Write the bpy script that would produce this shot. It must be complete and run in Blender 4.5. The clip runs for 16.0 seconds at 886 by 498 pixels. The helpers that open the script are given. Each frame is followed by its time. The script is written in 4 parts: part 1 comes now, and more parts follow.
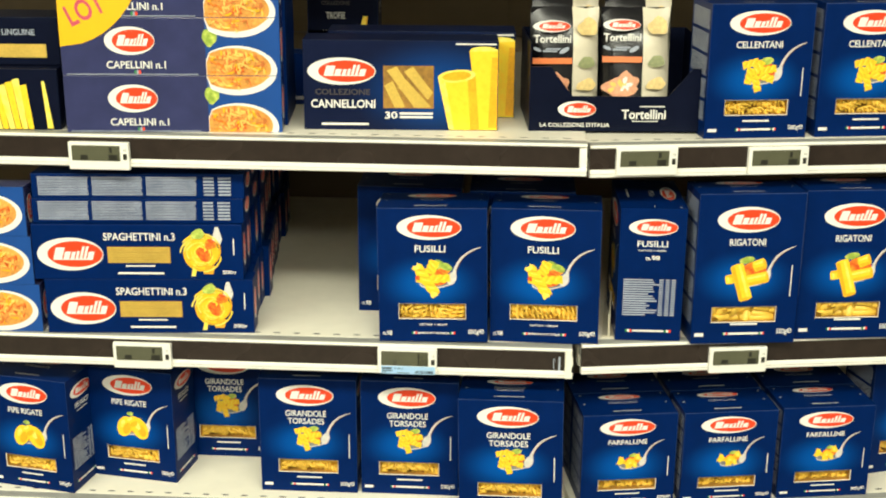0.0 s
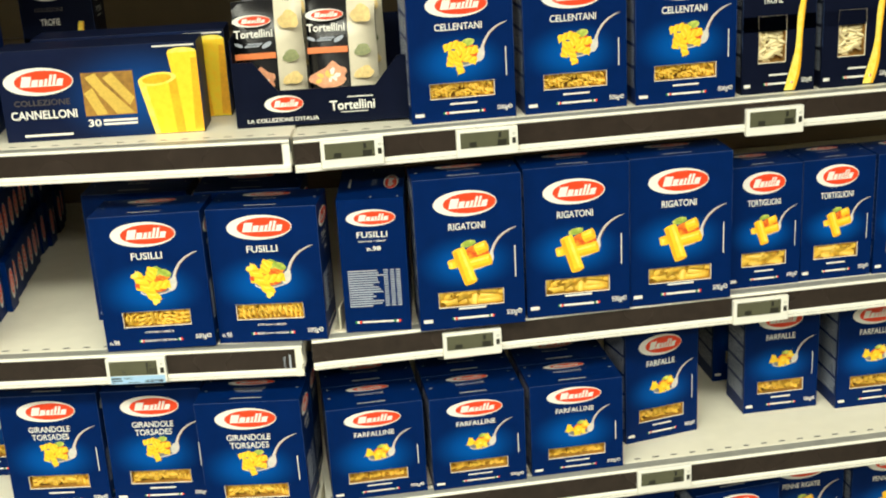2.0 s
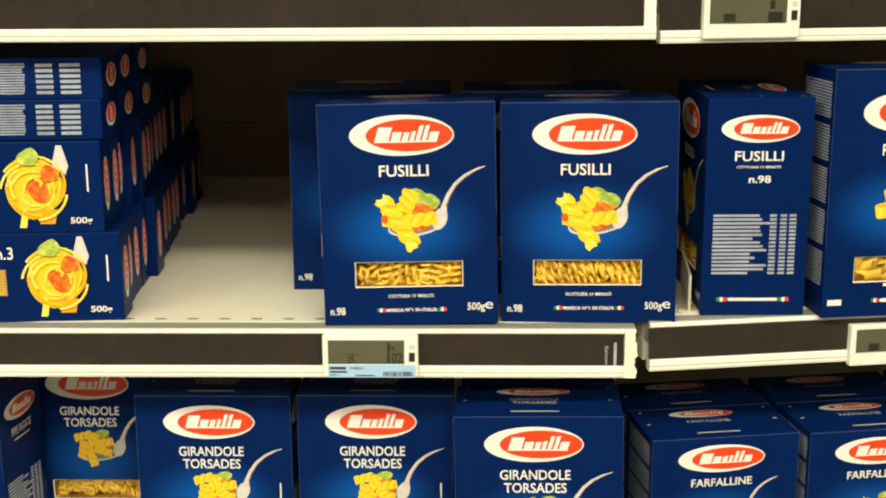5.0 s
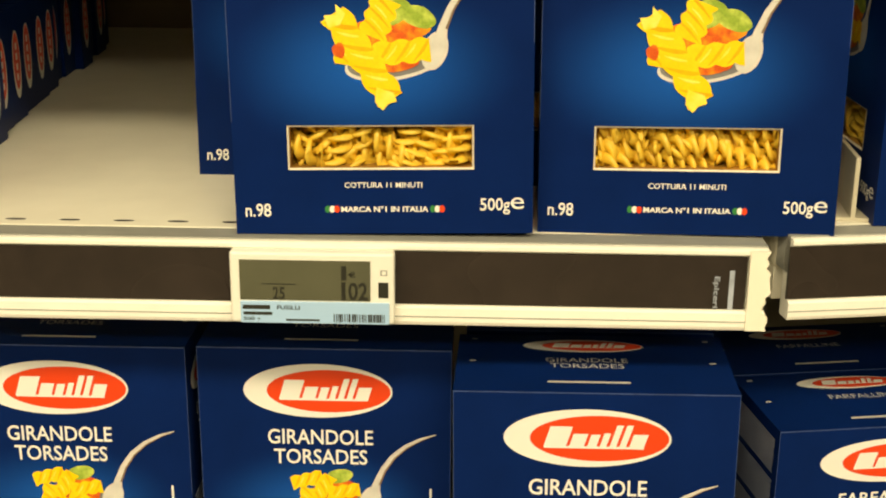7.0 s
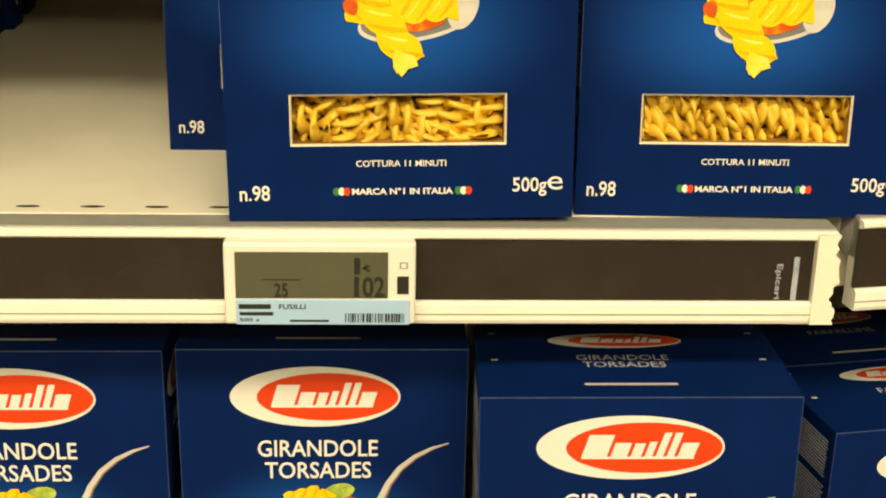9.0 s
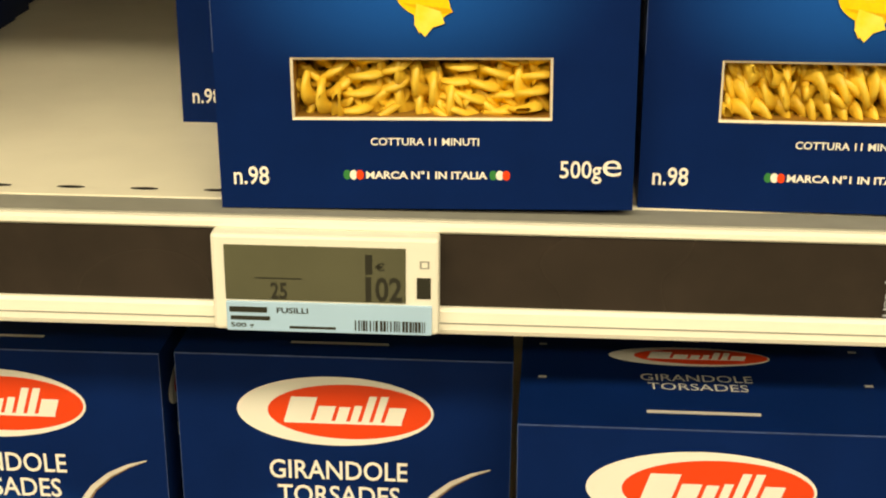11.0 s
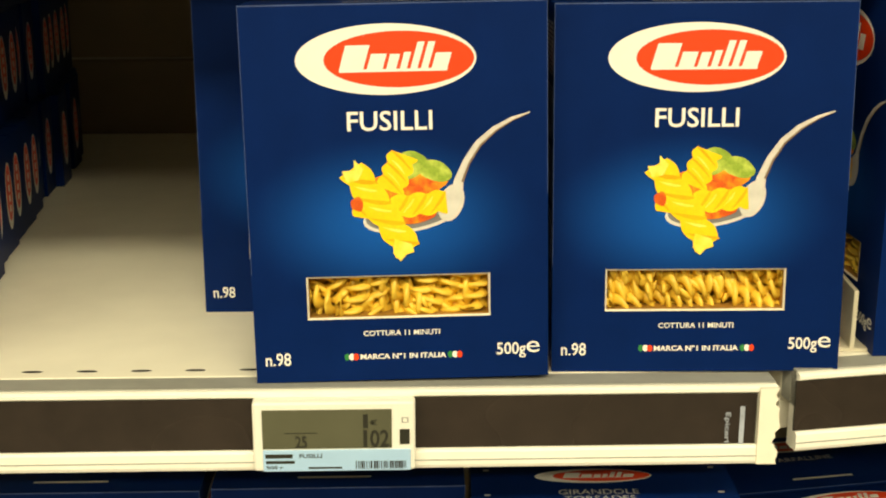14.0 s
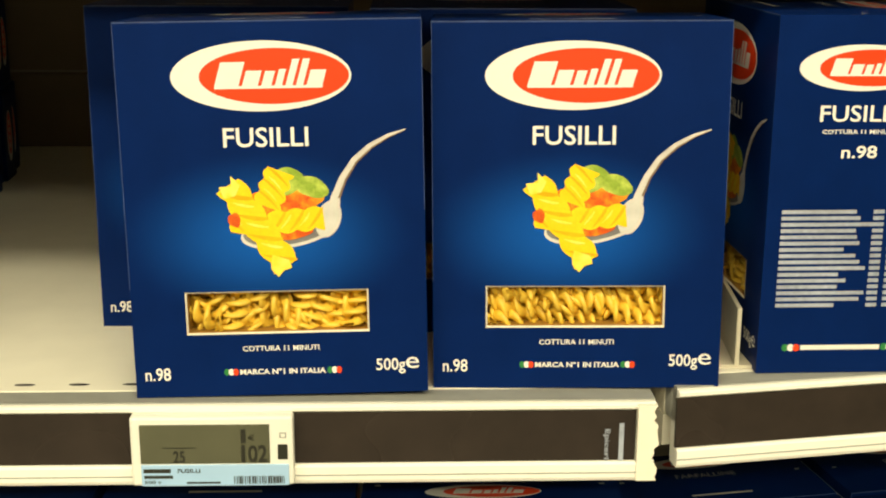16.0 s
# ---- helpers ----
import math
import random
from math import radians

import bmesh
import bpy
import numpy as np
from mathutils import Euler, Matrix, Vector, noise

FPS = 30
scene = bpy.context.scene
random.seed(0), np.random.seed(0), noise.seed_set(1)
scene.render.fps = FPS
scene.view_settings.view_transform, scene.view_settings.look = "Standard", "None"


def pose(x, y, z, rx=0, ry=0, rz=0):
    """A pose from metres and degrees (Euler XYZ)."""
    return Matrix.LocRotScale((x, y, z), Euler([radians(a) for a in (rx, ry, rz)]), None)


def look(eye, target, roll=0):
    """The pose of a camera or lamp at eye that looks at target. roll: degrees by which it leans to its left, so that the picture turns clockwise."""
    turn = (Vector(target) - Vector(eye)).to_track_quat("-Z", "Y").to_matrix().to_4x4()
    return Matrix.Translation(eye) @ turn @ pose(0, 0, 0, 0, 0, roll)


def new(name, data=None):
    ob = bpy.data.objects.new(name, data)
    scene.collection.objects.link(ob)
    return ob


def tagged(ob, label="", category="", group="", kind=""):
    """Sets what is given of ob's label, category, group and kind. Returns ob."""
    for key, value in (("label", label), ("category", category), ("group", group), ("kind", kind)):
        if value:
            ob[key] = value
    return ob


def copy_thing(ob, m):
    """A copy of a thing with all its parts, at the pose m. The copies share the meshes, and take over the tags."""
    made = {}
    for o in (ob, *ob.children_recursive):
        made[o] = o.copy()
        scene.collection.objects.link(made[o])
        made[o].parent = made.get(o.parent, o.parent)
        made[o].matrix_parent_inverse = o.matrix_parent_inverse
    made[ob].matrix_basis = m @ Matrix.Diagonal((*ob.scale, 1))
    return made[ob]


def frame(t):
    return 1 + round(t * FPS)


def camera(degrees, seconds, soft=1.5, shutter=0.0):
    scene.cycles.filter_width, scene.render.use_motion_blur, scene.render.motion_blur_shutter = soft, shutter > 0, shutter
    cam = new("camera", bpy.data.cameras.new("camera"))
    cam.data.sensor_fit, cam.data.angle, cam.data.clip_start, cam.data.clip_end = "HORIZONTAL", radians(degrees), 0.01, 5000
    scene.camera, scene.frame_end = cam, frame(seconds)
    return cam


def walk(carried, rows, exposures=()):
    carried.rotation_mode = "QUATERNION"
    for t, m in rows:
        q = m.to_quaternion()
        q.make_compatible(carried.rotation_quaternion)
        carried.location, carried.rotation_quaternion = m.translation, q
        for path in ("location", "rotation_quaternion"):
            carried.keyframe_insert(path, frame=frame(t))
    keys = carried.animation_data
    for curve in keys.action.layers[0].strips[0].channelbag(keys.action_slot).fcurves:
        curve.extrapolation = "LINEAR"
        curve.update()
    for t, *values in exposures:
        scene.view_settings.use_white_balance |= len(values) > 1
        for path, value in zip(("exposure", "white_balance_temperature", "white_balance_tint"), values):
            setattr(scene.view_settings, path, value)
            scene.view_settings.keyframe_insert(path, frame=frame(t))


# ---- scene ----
EXPOSURE = -0.08
LAMP_W = 98.0
NAVY = (0.0004, 0.0135, 0.088)
BAY_TURN = 9.3
cam = camera(38.0, 16.0, 2.0)
PATH = [
    (0, (0.185, -1.661, 1.669), (0.074, 0.24, 1.06), 0.4),
    (0.5, (0.233, -1.653, 1.668), (0.124, 0.247, 1.051), -0.0),
    (1, (0.322, -1.636, 1.673), (0.228, 0.259, 1.04), -1.1),
    (1.5, (0.44, -1.621, 1.683), (0.37, 0.269, 1.032), -2.4),
    (2, (0.508, -1.619, 1.687), (0.461, 0.27, 1.033), -3.2),
    (2.5, (0.436, -1.629, 1.675), (0.362, 0.264, 1.034), -2.9),
    (3, (0.286, -1.646, 1.644), (0.173, 0.253, 1.03), -1.4),
    (3.2, (0.229, -1.65, 1.641), (0.098, 0.251, 1.034), -1.0),
    (5.3, (0.129, -0.913, 1.296), (0.090, 1.031, 0.843), -0.2),
    (5.5, (0.130, -0.814, 1.290), (0.087, 1.114, 0.776), 0.1),
    (6, (0.124, -0.665, 1.221), (0.089, 1.256, 0.665), 0.4),
    (6.5, (0.12, -0.624, 1.198), (0.089, 1.292, 0.624), 0.3),
    (7, (0.118, -0.623, 1.191), (0.079, 1.284, 0.587), 0.6),
    (7.5, (0.111, -0.62, 1.185), (0.077, 1.279, 0.558), 0.6),
    (8, (0.088, -0.609, 1.192), (0.11, 1.29, 0.564), 1.5),
    (8.5, (0.043, -0.585, 1.191), (0.168, 1.297, 0.526), 1.1),
    (9, (0.064, -0.537, 1.175), (0.169, 1.349, 0.517), 1.3),
    (9.5, (0.094, -0.475, 1.157), (0.092, 1.42, 0.515), 1.0),
    (9.7, (0.103, -0.459, 1.15), (0.042, 1.43, 0.495), 0.5),
    (11.8, (0.102, -0.444, 1.155), (0.013, 1.428, 0.457), 0.6),
    (12, (0.101, -0.451, 1.164), (0.015, 1.43, 0.489), 0.6),
    (12.5, (0.094, -0.484, 1.183), (0.037, 1.424, 0.584), 0.2),
    (13, (0.079, -0.546, 1.206), (0.059, 1.372, 0.64), -0.8),
    (13.5, (0.056, -0.613, 1.22), (0.141, 1.305, 0.658), -0.6),
    (14, (0.076, -0.623, 1.24), (0.138, 1.306, 0.716), 0.0),
    (14.5, (0.102, -0.628, 1.248), (0.108, 1.31, 0.755), 0.8),
    (15, (0.125, -0.633, 1.246), (0.153, 1.301, 0.738), 0.7),
    (15.5, (0.133, -0.632, 1.247), (0.179, 1.305, 0.753), -0.1),
    (16, (0.136, -0.627, 1.243), (0.203, 1.306, 0.737), 0.3),
]
walk(cam, [(t, look(eye, target, roll)) for t, eye, target, roll in PATH], [
    (0.0, EXPOSURE + 0.22, 6600, 5), (2.0, EXPOSURE + 0.22, 6500, 5), (3.2, EXPOSURE + 0.20, 6800, 6), (5.5, EXPOSURE + 0.06, 7600, 8),
    (7.0, EXPOSURE - 0.04, 9000, 9), (9.7, EXPOSURE - 0.04, 9200, 9), (12.5, EXPOSURE - 0.08, 8900, 8), (14.5, EXPOSURE + 0.08, 8200, 5),
    (16.0, EXPOSURE + 0.08, 8000, 5)])

# ---- world and lights ----
world = bpy.data.worlds.new("world")
scene.world = world
world.use_nodes = True
world.node_tree.nodes["Background"].inputs[0].default_value = (1.0, 0.93, 0.80, 1)
world.node_tree.nodes["Background"].inputs[1].default_value = 0.002


def lamp_strip(x, y, z, length, watts):
    d = bpy.data.lights.new("ceiling_strip_light", "AREA")
    d.shape, d.size, d.size_y, d.energy = "RECTANGLE", length, 0.44, watts
    d.color = (0.97, 0.95, 0.80)
    ob = new("ceiling_strip_light", d)
    ob.matrix_world = pose(x, y, z)
    return ob


LAMPS = [(-1.9, -1.9, 0.70), (0.25, -1.9, 0.70), (2.3, -1.9, 0.50), (-1.2, -3.5, 0.75), (1.2, -3.5, 0.75)]
for lx, ly, share in LAMPS:
    lamp_strip(lx, ly, 2.86, 1.9, LAMP_W * share)

# ---- materials ----


def material(name, colour, rough=0.5, metal=0.0, scale=60.0, vary=0.12, bump=0.0, spec=0.5, emit=0.0, bump_scale=None, second=None):
    m = bpy.data.materials.new(name)
    m.use_nodes = True
    n, l = m.node_tree.nodes, m.node_tree.links
    b = n["Principled BSDF"]
    b.inputs["Roughness"].default_value = rough
    b.inputs["Metallic"].default_value = metal
    b.inputs["Specular IOR Level"].default_value = spec
    co = n.new("ShaderNodeTexCoord")
    fine, wide = n.new("ShaderNodeTexNoise"), n.new("ShaderNodeTexNoise")
    fine.inputs["Scale"].default_value, wide.inputs["Scale"].default_value = scale, scale / 9
    fine.inputs["Detail"].default_value = 5
    for t in (fine, wide):
        l.new(co.outputs["Object"], t.inputs["Vector"])
    add = n.new("ShaderNodeMath")
    add.operation = "ADD"
    l.new(fine.outputs["Fac"], add.inputs[0])
    l.new(wide.outputs["Fac"], add.inputs[1])
    span = n.new("ShaderNodeMapRange")
    span.inputs["From Min"].default_value, span.inputs["From Max"].default_value = 0.6, 1.4
    span.inputs["To Min"].default_value, span.inputs["To Max"].default_value = 1 - vary, 1 + vary
    l.new(add.outputs[0], span.inputs["Value"])
    mul = n.new("ShaderNodeVectorMath")
    mul.operation = "SCALE"
    mul.inputs[0].default_value = colour
    if second:
        two = n.new("ShaderNodeMix")
        two.data_type = "RGBA"
        two.inputs["A"].default_value, two.inputs["B"].default_value = (*colour, 1), (*second, 1)
        edge = n.new("ShaderNodeMapRange")
        edge.inputs["From Min"].default_value, edge.inputs["From Max"].default_value = 0.42, 0.66
        l.new(wide.outputs["Fac"], edge.inputs["Value"])
        l.new(edge.outputs["Result"], two.inputs["Factor"])
        l.new(two.outputs["Result"], mul.inputs[0])
    l.new(span.outputs["Result"], mul.inputs["Scale"])
    l.new(mul.outputs["Vector"], b.inputs["Base Color"])
    rr = n.new("ShaderNodeMapRange")
    rr.inputs["To Min"].default_value, rr.inputs["To Max"].default_value = max(0.02, rough - 0.08), min(1, rough + 0.08)
    l.new(wide.outputs["Fac"], rr.inputs["Value"])
    l.new(rr.outputs["Result"], b.inputs["Roughness"])
    if bump:
        bp = n.new("ShaderNodeBump")
        bp.inputs["Strength"].default_value, bp.inputs["Distance"].default_value = bump, 0.001
        src = fine
        if bump_scale:
            src = n.new("ShaderNodeTexNoise")
            src.inputs["Scale"].default_value = bump_scale
            l.new(co.outputs["Object"], src.inputs["Vector"])
        l.new(src.outputs["Fac"], bp.inputs["Height"])
        l.new(bp.outputs["Normal"], b.inputs["Normal"])
    if emit:
        b.inputs["Emission Color"].default_value = (*colour, 1)
        b.inputs["Emission Strength"].default_value = emit
    return m


def printed_blue(name, centre, radius, base=NAVY, glow=(0.001, 0.085, 0.38)):
    """Glossy card printed navy, with the lighter blue round the picture that the design has."""
    m = material(name, base, rough=0.42, scale=35, vary=0.16, bump=0.18, spec=0.07, bump_scale=14)
    n, l = m.node_tree.nodes, m.node_tree.links
    b = n["Principled BSDF"]
    base_col = b.inputs["Base Color"].links[0].from_socket
    co = n.new("ShaderNodeTexCoord")
    sub = n.new("ShaderNodeVectorMath")
    sub.operation = "SUBTRACT"
    sub.inputs[1].default_value = centre
    l.new(co.outputs["Object"], sub.inputs[0])
    mulv = n.new("ShaderNodeVectorMath")
    mulv.operation = "MULTIPLY"
    mulv.inputs[1].default_value = (0.8, 1.0, 1.35)
    l.new(sub.outputs[0], mulv.inputs[0])
    ln = n.new("ShaderNodeVectorMath")
    ln.operation = "LENGTH"
    l.new(mulv.outputs[0], ln.inputs[0])
    mp = n.new("ShaderNodeMapRange")
    mp.interpolation_type = "SMOOTHSTEP"
    mp.inputs["From Min"].default_value, mp.inputs["From Max"].default_value = 0.0, radius
    mp.inputs["To Min"].default_value, mp.inputs["To Max"].default_value = 1.0, 0.0
    l.new(ln.outputs["Value"], mp.inputs["Value"])
    mix = n.new("ShaderNodeMix")
    mix.data_type = "RGBA"
    l.new(mp.outputs["Result"], mix.inputs["Factor"])
    l.new(base_col, mix.inputs["A"])
    mix.inputs["B"].default_value = (*glow, 1)
    l.new(mix.outputs["Result"], b.inputs["Base Color"])
    return m


M_SHELF = material("cream_enamel_shelf", (0.83, 0.79, 0.66), rough=0.42, scale=40, vary=0.05, bump=0.05)
M_LIP = material("white_plastic_rail", (0.87, 0.84, 0.75), rough=0.35, scale=50, vary=0.05)
M_STRIP = material("dark_brown_rail_insert", (0.026, 0.018, 0.014), rough=0.26, scale=70, vary=0.30, bump=0.2, spec=0.5, bump_scale=18)
M_GREYSTEP = material("grey_shelf_edge", (0.30, 0.30, 0.27), rough=0.4, scale=80, vary=0.15)
M_SLOT = material("slot_shadow_black", (0.01, 0.009, 0.008), rough=0.8)
M_BACK = material("beige_back_panel", (0.22, 0.17, 0.11), rough=0.6, scale=25, vary=0.12, bump=0.1)
M_SIDE = material("navy_card_side", NAVY, rough=0.38, scale=40, vary=0.15, bump=0.15, bump_scale=14, spec=0.07)
M_BLACKCARD = material("blue_black_card", (0.004, 0.006, 0.018), rough=0.36, scale=40, vary=0.2, bump=0.1, bump_scale=14, spec=0.07)
M_FOLD = material("worn_card_fold", (0.03, 0.06, 0.17), rough=0.5, scale=300, vary=0.5)
M_CARD = material("raw_card_edge", (0.72, 0.64, 0.50), rough=0.8, scale=200, vary=0.1)
M_WHITE = material("white_ink", (0.80, 0.78, 0.72), rough=0.4, scale=30, vary=0.03)
M_TOPINK = material("dull_white_ink", (0.50, 0.49, 0.46), rough=0.45, scale=30, vary=0.05)
M_GREYINK = material("grey_ink", (0.33, 0.36, 0.42), rough=0.45, scale=400, vary=0.35)
M_BROWNINK = material("dull_bronze_ink", (0.06, 0.05, 0.045), rough=0.4)
M_RED = material("red_ink", (0.80, 0.055, 0.012), rough=0.36, scale=30, vary=0.05)
M_GREENINK = material("green_ink", (0.02, 0.20, 0.05), rough=0.4)
M_YELLOW = material("printed_pasta_yellow", (0.94, 0.64, 0.030), rough=0.4, scale=900, vary=0.10, second=(0.93, 0.55, 0.018))
M_LIGHTYELLOW = material("printed_pasta_highlight", (0.95, 0.78, 0.15), rough=0.4, scale=900, vary=0.06, second=(0.94, 0.66, 0.05))
M_AMBER = material("printed_pasta_shade", (0.88, 0.42, 0.014), rough=0.4, scale=260, vary=0.20)
M_TOMATO = material("printed_tomato_red", (0.72, 0.10, 0.015), rough=0.4, scale=1200, vary=0.25, second=(0.85, 0.30, 0.02))
M_BASIL = material("printed_basil_green", (0.28, 0.40, 0.05), rough=0.4, scale=1100, vary=0.25, second=(0.55, 0.62, 0.12))
M_SPOON = material("printed_spoon_silver", (0.66, 0.63, 0.57), rough=0.4, scale=120, vary=0.18)
M_SPOONBROWN = material("printed_spoon_warm_shade", (0.22, 0.14, 0.09), rough=0.4, scale=120, vary=0.25)
M_SPOONDARK = material("printed_spoon_shade", (0.20, 0.19, 0.19), rough=0.4, scale=120, vary=0.25)
M_PASTA = material("dry_semolina_pasta", (0.78, 0.50, 0.065), rough=0.45, scale=180, vary=0.18, bump=0.15)
M_PALEPASTA = material("pale_dry_pasta", (0.86, 0.74, 0.42), rough=0.5, scale=180, vary=0.12)
# darkened pasta brown: the shade inside the windows, put into the colour
M_PASTASHADE = material("pasta_shade_brown", (0.30, 0.15, 0.02), rough=0.7, scale=160, vary=0.5)
M_STRAW = material("straw_pasta", (0.60, 0.40, 0.07), rough=0.5, scale=300, vary=0.2)
M_BOWL = material("printed_tomato_pasta", (0.80, 0.35, 0.07), rough=0.4, scale=240, vary=0.45)
M_BOWLLIGHT = material("printed_noodle_light", (0.92, 0.58, 0.13), rough=0.4, scale=240, vary=0.2)
M_BOWLDEEP = material("printed_noodle_deep", (0.72, 0.22, 0.05), rough=0.4, scale=240, vary=0.3)
M_PLUM = material("shrink_wrapped_plum_navy", (0.035, 0.040, 0.115), rough=0.22, scale=22, vary=0.25, bump=0.35, bump_scale=26)
M_BRIGHTBLUE = material("printed_mid_blue", (0.006, 0.06, 0.26), rough=0.36, scale=30, vary=0.15)
M_STICKER = material("orange_yellow_sticker", (0.86, 0.47, 0.01), rough=0.4, scale=30, vary=0.06)
M_MAGENTA = material("magenta_ink", (0.55, 0.07, 0.12), rough=0.4)
M_TAG = material("white_tag_plastic", (0.80, 0.78, 0.70), rough=0.38, scale=60, vary=0.03)
M_SCREEN = material("liquid_crystal_grey_green", (0.090, 0.090, 0.055), rough=0.16, scale=26, vary=0.22)
M_DIGIT = material("dark_segment", (0.022, 0.022, 0.015), rough=0.3)
M_LABEL = material("pale_blue_label", (0.36, 0.56, 0.78), rough=0.5, scale=50, vary=0.05)
M_CREAMBAG = material("cream_bag_film", (0.66, 0.60, 0.46), rough=0.3, scale=40, vary=0.15, bump=0.3, bump_scale=60)
M_BLACKBAG = material("black_bag_film", (0.008, 0.008, 0.010), rough=0.25, scale=40, vary=0.2, bump=0.3, bump_scale=60)
M_LEAF = material("printed_faded_leaf", (0.26, 0.28, 0.13), rough=0.4, scale=300, vary=0.35)
M_FILMPASTA = material("pasta_behind_film", (0.70, 0.52, 0.22), rough=0.3, scale=260, vary=0.30)
M_ORANGE = material("orange_band", (0.75, 0.20, 0.06), rough=0.4)
M_PEACH = material("printed_filled_pasta", (0.80, 0.36, 0.20), rough=0.4, scale=200, vary=0.35)
M_FLOOR = material("speckled_vinyl_floor", (0.16, 0.15, 0.13), rough=0.35, scale=90, vary=0.2)
M_WALL = material("off_white_paint", (0.30, 0.28, 0.24), rough=0.8, scale=20, vary=0.08)
M_DARKWALL = material("dull_dark_wall", (0.10, 0.09, 0.08), rough=0.8, scale=8, vary=0.3)
M_DARKMETAL = material("dark_rack_metal", (0.05, 0.045, 0.04), rough=0.5, scale=60, vary=0.2)
M_TUBE = material("lamp_diffuser", (1.0, 0.93, 0.78), rough=0.5, emit=1.5)

# ---- mesh helpers ----


def part(name, bm, mats, parent=None, label=""):
    me = bpy.data.meshes.new(name)
    bm.to_mesh(me)
    bm.free()
    for m in mats if isinstance(mats, (list, tuple)) else [mats]:
        me.materials.append(m)
    ob = new(name, me)
    ob.parent = parent
    if label:
        ob["label"] = label
    return ob


def block(bm, x0, x1, y0, y1, z0, z1, mat=0, bevel=0.0):
    vs = [bm.verts.new((x, y, z)) for x in (x0, x1) for y in (y0, y1) for z in (z0, z1)]
    fs = [bm.faces.new([vs[i] for i in q]) for q in
          ((0, 1, 3, 2), (4, 6, 7, 5), (0, 4, 5, 1), (2, 3, 7, 6), (0, 2, 6, 4), (1, 5, 7, 3))]
    for f in fs:
        f.material_index = mat
    if bevel:
        es = list({e for f in fs for e in f.edges})
        bmesh.ops.bevel(bm, geom=es, offset=bevel, segments=2, affect="EDGES", profile=0.5)
    return vs


FACE_FRONT = Matrix.Identity(4)


def flat(bm, pts, layer=1, mat=0, face=FACE_FRONT):
    """One printed patch: points (across, up), on the plane of the face, a hair proud of it."""
    rise = 0.00007 * layer + 0.0000015 * (len(bm.faces) % 46)
    vs = [bm.verts.new(face @ Vector((a, -rise, b))) for a, b in pts]
    f = bm.faces.new(vs)
    f.material_index = mat
    return f


def oval(cx, cz, rx, rz, n=40, turn=0.0, wobble=0.0):
    out = []
    for i in range(n):
        a = 2 * math.pi * i / n
        k = 1 + wobble * math.sin(3 * a + cx * 900) + 0.6 * wobble * math.sin(5 * a + cz * 700)
        x, z = rx * k * math.cos(a), rz * k * math.sin(a)
        out.append((cx + x * math.cos(turn) - z * math.sin(turn), cz + x * math.sin(turn) + z * math.cos(turn)))
    return out


def bar(x0, x1, z0, z1, slant=0.0):
    return [(x0, z0), (x1, z0), (x1 + slant, z1), (x0 + slant, z1)]


def side_face(x, right=True):
    """The frame of a box's right or left end: across runs along its depth."""
    if right:
        return Matrix.Translation((x, 0, 0)) @ Matrix.Rotation(radians(90), 4, "Z")
    return Matrix.Translation((x, 0, 0)) @ Matrix.Rotation(radians(-90), 4, "Z")


def top_face(h):
    return Matrix.Translation((0, 0, h)) @ Matrix.Rotation(radians(-90), 4, "X")


def letters(bm, words, x0, x1, z0, z1, layer=2, mat=0, face=FACE_FRONT, bold=0.02, turn=0.0):
    """Words in the built-in font, stretched to fill a rectangle of a face."""
    cu = bpy.data.curves.new("words", "FONT")
    cu.body, cu.offset, cu.resolution_u = words, bold, 3
    ob = new("words", cu)
    bpy.context.view_layer.update()
    me = bpy.data.meshes.new_from_object(ob.evaluated_get(bpy.context.evaluated_depsgraph_get()))
    bpy.data.objects.remove(ob)
    bpy.data.curves.remove(cu)
    co = np.array([v.co[:] for v in me.vertices])
    lo, hi = co.min(0), co.max(0)
    ids = []
    cx, cz = (x0 + x1) / 2, (z0 + z1) / 2
    for v in me.vertices:
        a = x0 + (v.co.x - lo[0]) / (hi[0] - lo[0]) * (x1 - x0) - cx
        b = z0 + (v.co.y - lo[1]) / (hi[1] - lo[1]) * (z1 - z0) - cz
        a, b = a * math.cos(turn) - b * math.sin(turn), a * math.sin(turn) + b * math.cos(turn)
        ids.append(bm.verts.new(face @ Vector((cx + a, -0.00007 * layer, cz + b))))
    for p in me.polygons:
        try:
            bm.faces.new([ids[i] for i in p.vertices]).material_index = mat
        except ValueError:
            pass
    bpy.data.meshes.remove(me)


